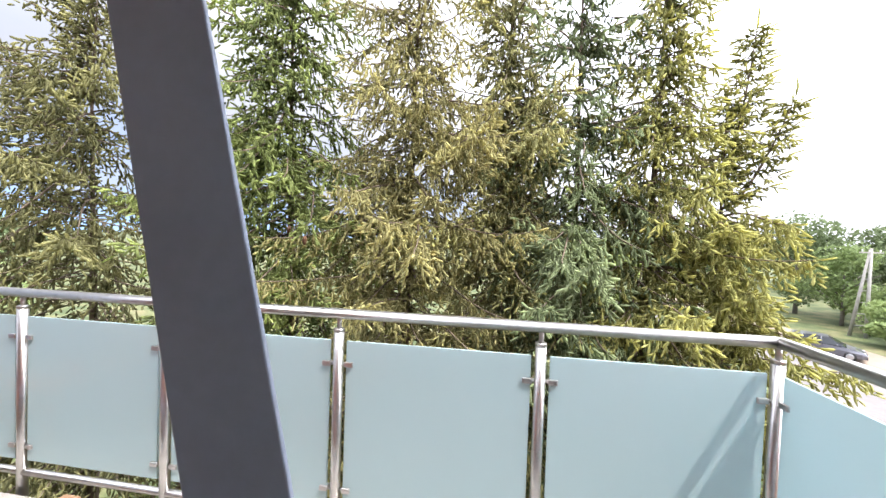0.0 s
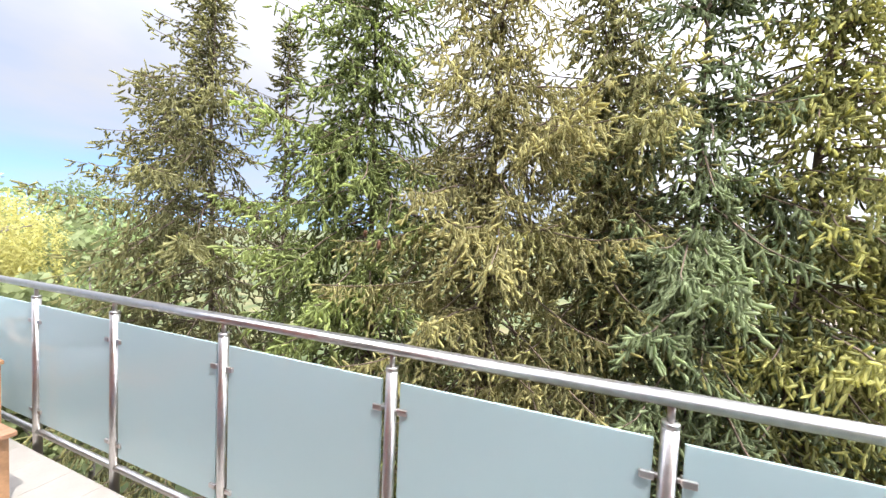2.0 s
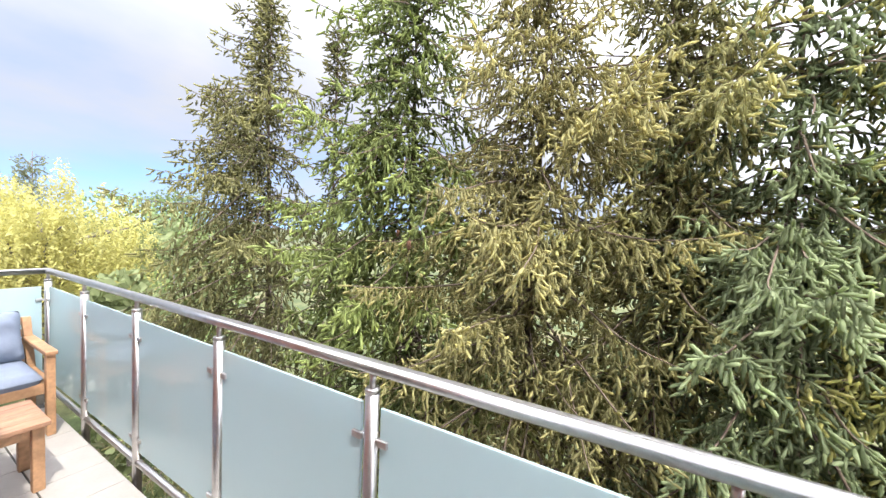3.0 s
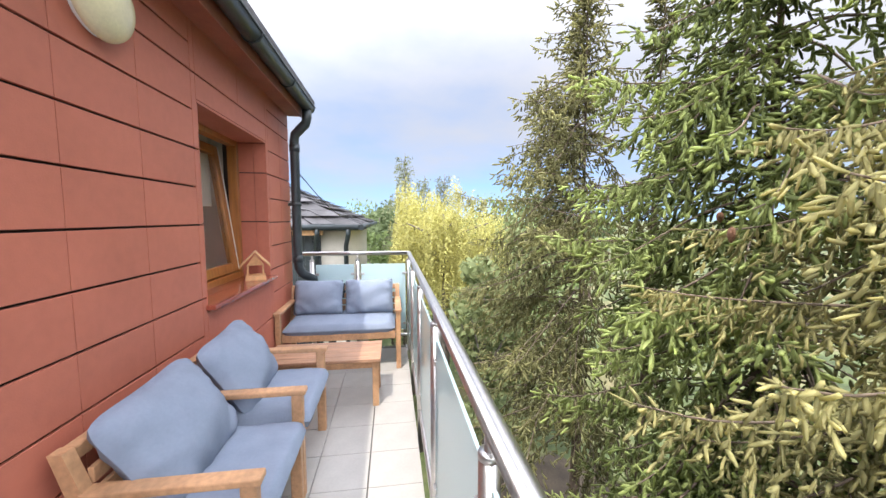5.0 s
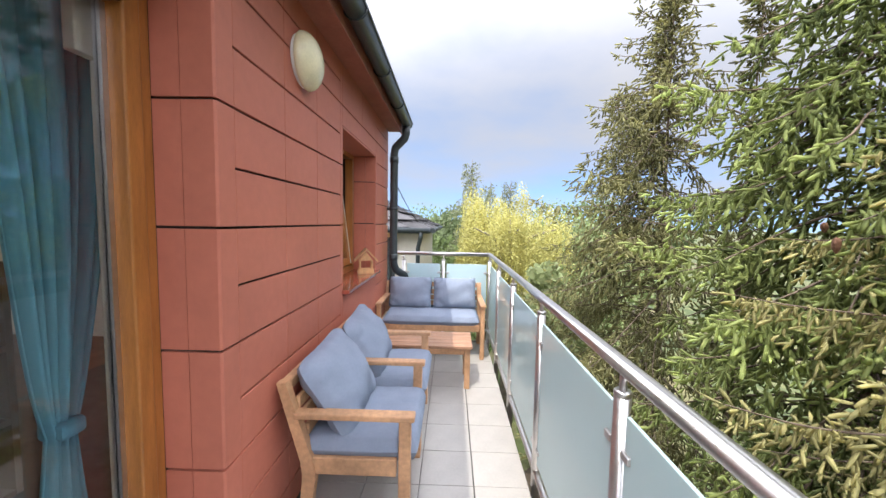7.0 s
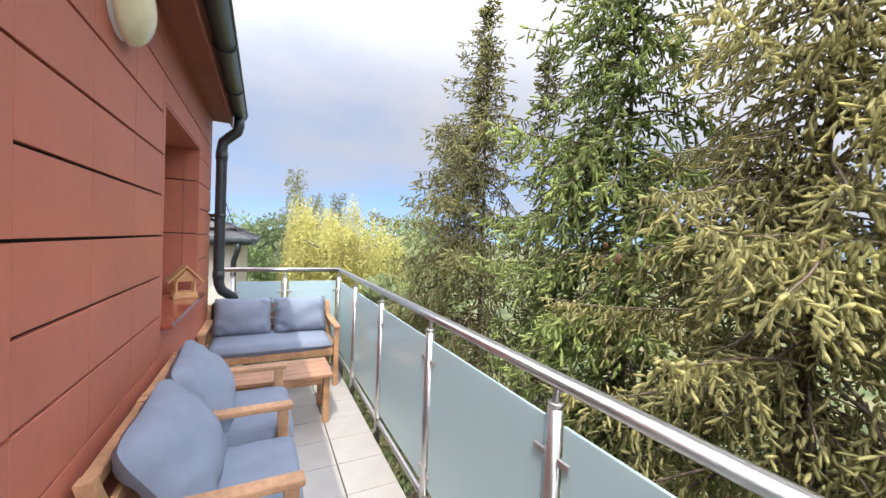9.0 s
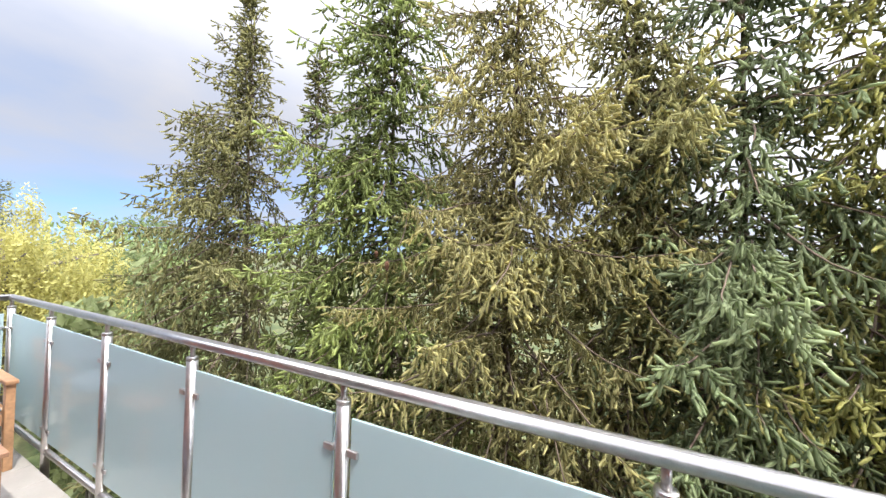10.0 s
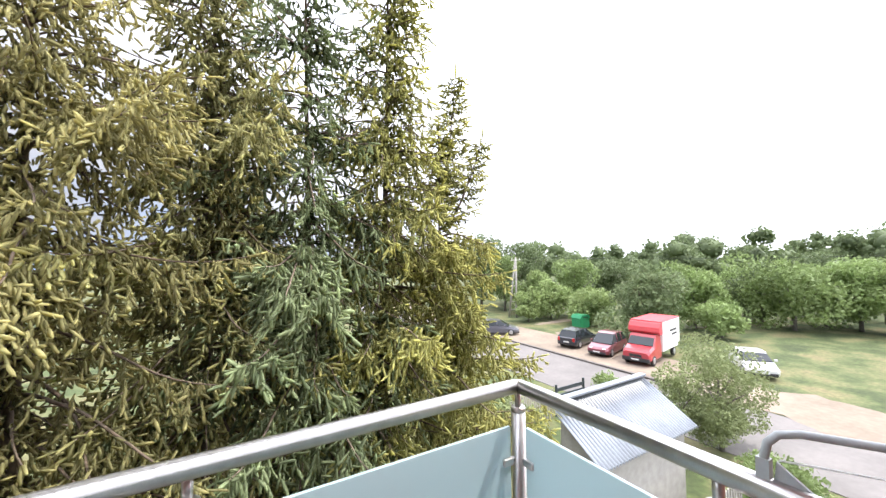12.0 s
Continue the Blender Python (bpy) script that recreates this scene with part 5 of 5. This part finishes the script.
part("gutter", G().tube([(EX + 0.06, EY, EZ - 0.02), (EX + 0.06, EY - 7.4, EZ - 0.02)], 0.075, 10), M_GUTTER, nb)
part("gutter", G().tube([(EX, EY + 0.06, EZ - 0.02), (EX - 8.4, EY + 0.06, EZ - 0.02)], 0.075, 10), M_GUTTER, nb)
for y in (EY - 0.25, EY - 1.0):
    part("downpipe", G().tube([(EX + 0.06, y, EZ - 0.06), (EX + 0.04, y, EZ - 0.2), (EX - 0.28, y - 0.1, EZ - 0.5), (EX - 0.28, y - 0.1, GND)], 0.06, 10), M_GUTTER, nb)
for k in range(14):
    part("board", G().box((EX - 0.32, EY - 0.98 - 0.2 * k, GND), (EX - 0.29 + 0.008 * (k % 2), EY - 1.172 - 0.2 * k, EZ - 0.13)), M_GUTTER, nb, "dark stained timber boarding")
part("timber_fascia", G().box((EX - 0.2, EY - 1.6, EZ - 0.22), (EX - 0.02, EY - 0.9, EZ - 0.08)), M_PALEWOOD, nb)
cab = G().tube([Vector((-4.0, -1.12, 1.95)).lerp(Vector((-12.5, -1.3, 1.72)), k / 14) + Vector((0, 0, -0.35 * math.sin(math.pi * k / 14))) for k in range(15)], 0.006, 5)
tagged(part("overhead_cable", cab, M_WIRE), "thin black overhead cable between the houses", "cable")

# ---- shed with a corrugated roof ----
shed = thing("shed", "old wooden shed with a grey corrugated metal roof", "shed")
SX0, SX1, SY0, SY1, SZ0, SZ1 = 7.6, 12.1, 4.6, 6.3, -3.5, -2.42
part("wall", G().add([(SX0 + 0.3, SY0 + 0.25, GND), (SX1 - 0.3, SY0 + 0.25, GND), (SX1 - 0.3, SY1 - 0.2, GND), (SX0 + 0.3, SY1 - 0.2, GND),
                      (SX0 + 0.3, SY0 + 0.25, SZ0), (SX1 - 0.3, SY0 + 0.25, SZ0), (SX1 - 0.3, SY1 - 0.2, SZ1 - 0.1), (SX0 + 0.3, SY1 - 0.2, SZ1 - 0.1)],
                     [(0, 1, 5, 4), (1, 2, 6, 5), (2, 3, 7, 6), (3, 0, 4, 7), (4, 5, 6, 7)]), M_CONC, shed, "grey rendered wall")
g = G()
nw = 216
vs = []
for i in range(nw + 1):
    x = SX0 + (SX1 - SX0) * i / nw
    dz = 0.042 * math.sin(i * 2 * math.pi / 6)
    vs += [(x, SY0, SZ0 + dz), (x, SY1, SZ1 + dz), (x, SY0, SZ0 + dz - 0.012), (x, SY1, SZ1 + dz - 0.012)]
fs = []
for i in range(nw):
    a, b = 4 * i, 4 * i + 4
    fs += [(a, b, b + 1, a + 1), (a + 2, a + 3, b + 3, b + 2), (a, a + 2, b + 2, b), (a + 1, b + 1, b + 3, a + 3)]
part("roof", g.add(vs, fs, True), M_CORR, shed)
part("ridge_cap", G().box((SX0 - 0.05, SY1 - 0.15, SZ1 - 0.02), (SX1 + 0.05, SY1 + 0.06, SZ1 + 0.05), 0.01), M_CORR, shed)
fence = thing("picket_fence", "weathered grey picket fence by the shed", "fence")
for k in range(26):
    part("picket", G().box((SX1 - 3.9 + 0.15 * k, 3.55, GND), (SX1 - 3.83 + 0.15 * k, 3.58, GND + 1.5)), M_CONC, fence)
for z in (GND + 0.4, GND + 1.2):
    part("rail", G().box((SX1 - 3.95, 3.585, z), (SX1 + 0.05, 3.63, z + 0.08)), M_CONC, fence)
gate = thing("gate", "dark metal yard gate by the road", "gate")
gx, gy = out(975, 17.5)
for k in range(4):
    part("slat", G().box((gx, gy - 0.02, GND + 0.25 + 0.3 * k), (gx + 1.9, gy + 0.02, GND + 0.42 + 0.3 * k)), M_GUTTER, gate)
for x in (gx - 0.08, gx + 1.9):
    part("gate_post", G().box((x, gy - 0.05, GND), (x + 0.08, gy + 0.05, GND + 1.5), 0.01), M_GUTTER, gate)
fence2 = thing("picket_fence", "pale picket fence along the road", "fence")
for k in range(30):
    part("picket", G().box((gx - 0.3 - 0.13 * k, gy, GND), (gx - 0.24 - 0.13 * k, gy + 0.03, GND + 1.35)), M_CONC, fence2)

# ---- poles ----
px_, py_ = 32.9, 35.2
ep = thing("power_pole", "grey concrete lattice power pole with crossarm", "pole")
part("mast", G().tube([(px_, py_, GND), (px_, py_, 2.0)], [0.15, 0.10], 8), M_CONC, ep)
part("strut", G().tube([(px_ - 0.72, py_ + 0.67, GND), (px_ - 0.05, py_ + 0.04, 1.9)], [0.14, 0.09], 8), M_CONC, ep)
for k in range(6):
    z = -5.0 + 1.05 * k
    w = 0.72 * (1.9 - z) / 7.9
    part("brace", G().tube([(px_ - w, py_ + w * 0.93, z), (px_, py_, z + 0.1)], 0.045, 6), M_CONC, ep)
part("crossarm", G().box((px_ - 0.9, py_ - 0.06, 1.55), (px_ + 0.9, py_ + 0.06, 1.67)), M_CONC, ep)
for k in range(3):
    part("insulator", G().tube([(px_ - 0.7 + 0.7 * k, py_, 1.67), (px_ - 0.7 + 0.7 * k, py_, 1.9)], 0.05, 6), M_WHITE, ep)
for k in range(3):
    x = px_ - 0.7 + 0.7 * k
    tagged(part("power_line", G().tube([Vector((x, py_, 1.9)).lerp(Vector((x + 34, py_ - 55, 3.0)), i / 14) - Vector((0, 0, 0.9 * math.sin(math.pi * i / 14))) for i in range(15)], 0.012, 4), M_WIRE), "thin power line over the meadow", "power line")

# ---- container, vehicles ----
bx, by = 33.5, 25.6
bn = thing("recycling_bin", "green plastic recycling container on the grass", "container", at=pose(bx, by, GND))
part("body", G().box((-0.75, -0.6, 0.08), (0.75, 0.6, 1.15), 0.06), M_GREENBIN, bn)
part("lid", G().prism([(-0.8, 1.15), (0.8, 1.15), (0.55, 1.5), (-0.55, 1.5)], -0.65, 0.65), M_GREENBIN, bn)
part("slot", G().box((-0.35, -0.665, 1.2), (0.35, -0.64, 1.3)), M_PLASTIC, bn)


def wheel(parent, x, y, r=0.32):
    side = 1 if y > 0 else -1
    w = part("wheel", G().lathe([(0.0, -0.10), (r * 0.9, -0.10), (r, -0.07), (r, 0.07), (r * 0.9, 0.10), (0.0, 0.10)], 20, Matrix.Translation((x, y, r)) @ Matrix.Rotation(radians(90), 4, "X")), M_TYRE, parent)
    part("rim", G().lathe([(0.0, 0.105), (r * 0.5, 0.112), (r * 0.62, 0.106), (r * 0.62, 0.098)], 16, Matrix.Translation((x, y, r)) @ Matrix.Rotation(radians(-90 * side), 4, "X")), M_RIM, w)


def loft(sections):
    """A body from cross sections: each x, half width low, half width high, z low, z mid, z high."""
    g, vs, n = G(), [], 8
    for x, wl_, wh, z0, z1, z2 in sections:
        vs += [(x, -wl_ * 0.94, z0), (x, -wl_, z0 + 0.12), (x, -wl_, z1), (x, -wh, z2), (x, wh, z2), (x, wl_, z1), (x, wl_, z0 + 0.12), (x, wl_ * 0.94, z0)]
    fs = [tuple(range(n)), tuple(reversed(range((len(sections) - 1) * n, len(sections) * n)))]
    for i in range(len(sections) - 1):
        for k in range(n):
            fs.append((i * n + k, i * n + (k + 1) % n, (i + 1) * n + (k + 1) % n, (i + 1) * n + k))
    return g.add(vs, fs, False)


def car(name, label, x, y, turn, paint, length=4.2, h=1.48, estate=True):
    """A parked car: local x forward."""
    t = thing(name, label, "car", "parked vehicles", pose(x, y, GND + 0.08, 0, 0, turn))
    e = length / 2
    w = 0.86
    part("body", loft([(-e, w * 0.86, w * 0.8, 0.32, 0.62, 0.86), (-e + 0.12, w, w * 0.93, 0.24, 0.66, 0.94), (-e + 0.9, w, w * 0.95, 0.2, 0.68, 0.93), (0.1, w, w * 0.95, 0.2, 0.68, 0.92), (e - 1.0, w, w * 0.93, 0.2, 0.66, 0.88), (e - 0.25, w * 0.97, w * 0.85, 0.22, 0.56, 0.72), (e, w * 0.8, w * 0.7, 0.3, 0.48, 0.6)]), paint, t)
    back = -e + 0.14 if estate else -e + 0.55
    cab_ = part("cabin", loft([(back, w * 0.93, w * 0.88, 0.84, 0.93, 0.97), (back + 0.38, w * 0.93, w * 0.72, 0.84, 0.94, h - 0.06), (-0.35, w * 0.93, w * 0.74, 0.84, 0.94, h), (0.25, w * 0.93, w * 0.72, 0.84, 0.94, h - 0.05), (e - 0.95, w * 0.9, w * 0.86, 0.8, 0.88, 0.90)]), M_CARGLASS, t, "dark tinted windows")
    part("roof_panel", G().add([(back + 0.36, -w * 0.73, h - 0.055), (back + 0.36, w * 0.73, h - 0.055), (-0.35, w * 0.75, h + 0.006), (-0.35, -w * 0.75, h + 0.006), (0.27, w * 0.73, h - 0.042), (0.27, -w * 0.73, h - 0.042),
                                (back + 0.36, -w * 0.73, h - 0.085), (back + 0.36, w * 0.73, h - 0.085), (-0.35, w * 0.75, h - 0.03), (-0.35, -w * 0.75, h - 0.03), (0.27, w * 0.73, h - 0.08), (0.27, -w * 0.73, h - 0.08)],
                               [(0, 1, 2, 3), (3, 2, 4, 5), (6, 9, 8, 7), (9, 11, 10, 8), (0, 3, 9, 6), (3, 5, 11, 9), (1, 7, 8, 2), (2, 8, 10, 4), (0, 6, 7, 1), (5, 4, 10, 11)]), paint, t)
    for s in (-1, 1):
        for xb in (back + 0.95, -0.05):
            part("pillar", G().tube([(xb, s * w * 0.945, 0.92), (xb - 0.05, s * w * 0.75, h - 0.02)], 0.035, 6), paint, t)
        part("headlight", G().box((e - 0.30, s * 0.50 - 0.14, 0.56), (e - 0.07, s * 0.50 + 0.14, 0.68), 0.03), M_LIGHTGLASS, t)
        part("tail_light", G().box((-e - 0.01, s * 0.66 - 0.09, 0.62), (-e + 0.12, s * 0.66 + 0.09, 0.90), 0.03), M_TAIL, t)
        part("mirror", G().box((0.62, s * (w + 0.09) - 0.09, 0.92), (0.74, s * (w + 0.09) + 0.07, 1.05), 0.03), paint, t)
        for xw in (-e + 0.78, e - 0.80):
            wheel(t, xw, s * (w - 0.09))
    part("bumper", G().box((e - 0.16, -w * 0.78, 0.24), (e + 0.03, w * 0.78, 0.42), 0.03), M_PLASTIC, t)
    part("number_plate", G().box((e + 0.03, -0.25, 0.36), (e + 0.04, 0.25, 0.46)), M_WHITE, t)
    part("number_plate", G().box((-e - 0.015, -0.25, 0.50), (-e, 0.25, 0.61)), M_WHITE, t)
    return t


car("estate_car", "dark grey estate car parked on the sandy strip", 23.7, 28.0, -38, M_GREYPAINT, 4.2, 1.45)
car("estate_car", "black estate car parked tail to the road", 26.6, 20.45, 12, M_DARKPAINT, 4.3, 1.5)
car("family_car", "dark red family car parked nose to the road", 26.2, 17.35, 193, M_MAROON, 4.0, 1.6)
car("family_car", "silver car half hidden behind the shrub", 29.5, 9.1, 215, M_SILVER, 3.6, 1.36)
tr = thing("box_truck", "red box truck with a red roof and white side", "truck", "parked vehicles", pose(27.4, 14.5, GND + 0.08, 0, 0, 190))
part("cab", loft([(0.75, 0.95, 0.85, 0.35, 1.2, 2.0), (1.5, 0.95, 0.85, 0.35, 1.2, 2.0), (2.1, 0.95, 0.84, 0.35, 1.15, 1.3), (2.75, 0.92, 0.8, 0.35, 0.95, 1.12), (2.95, 0.85, 0.7, 0.4, 0.8, 0.95)]), M_REDPAINT, tr)
part("windscreen", G().add([(1.52, -0.8, 1.96), (1.52, 0.8, 1.96), (2.12, 0.84, 1.34), (2.12, -0.84, 1.34), (1.5, -0.8, 1.93), (1.5, 0.8, 1.93), (2.10, 0.84, 1.31), (2.10, -0.84, 1.31)], [(0, 1, 2, 3), (7, 6, 5, 4), (0, 4, 5, 1), (2, 6, 7, 3), (1, 5, 6, 2), (0, 3, 7, 4)]), M_CARGLASS, tr)
part("cargo_box", G().box((-2.9, -1.05, 0.75), (0.74, 1.05, 2.86), 0.02), M_WHITE, tr, "white cargo box")
part("box_front", G().prism([(0.75, 2.01), (1.25, 2.03), (1.42, 2.2), (1.36, 2.5), (1.12, 2.78), (0.95, 2.86), (0.75, 2.86)], -1.05, 1.05), M_REDROOF, tr, "red rounded box front")
part("box_roof", G().box((-2.92, -1.07, 2.865), (0.98, 1.07, 2.92), 0.02), M_REDROOF, tr, "red roof tarp")
for k, (z, w_) in enumerate(((2.0, 1.5), (1.7, 1.1))):
    part("side_writing", G().box((-2.2, 1.052, z), (-2.2 + w_, 1.056, z + 0.16)), M_PLASTIC, tr, "unreadable dark lettering bar")
for s in (-1, 1):
    for xw in (-1.9, 2.2):
        wheel(tr, xw, s * 0.86, 0.36)
    part("headlight", G().box((2.75, s * 0.62 - 0.13, 0.72), (2.93, s * 0.62 + 0.13, 0.9), 0.03), M_LIGHTGLASS, tr)
part("bumper", G().box((2.8, -0.9, 0.32), (3.02, 0.9, 0.58), 0.04), M_PLASTIC, tr)
part("grille", G().box((2.93, -0.4, 0.62), (2.97, 0.4, 0.8)), M_PLASTIC, tr)
part("number_plate", G().box((3.021, -0.25, 0.42), (3.03, 0.25, 0.52)), M_WHITE, tr)

# ---- floor tiles ----
TS = 0.277
tile_mesh = G().box((0.0018, 0.0018, -0.0115), (TS - 0.0018, TS - 0.0018, 0.0), 0.0015).mesh("tile", M_TILE)
for i in range(17):
    for j in range(6):
        x, y = -3.879 + TS * i, -0.306 - TS * j - (0.004 if j else 0)
        if y < -1.2 and (x < -1.0 or x > 0.3):
            continue
        part("tile", tile_mesh, None, floor, at=pose(x, y, FZ))
setting("trim_edge", G().box((X_L + 0.03, -0.0355, FZ - 0.22), (X_R - 0.03, -0.030, FZ - 0.001)), M_STEEL, "thin metal edge strip of the balcony floor", "trim")
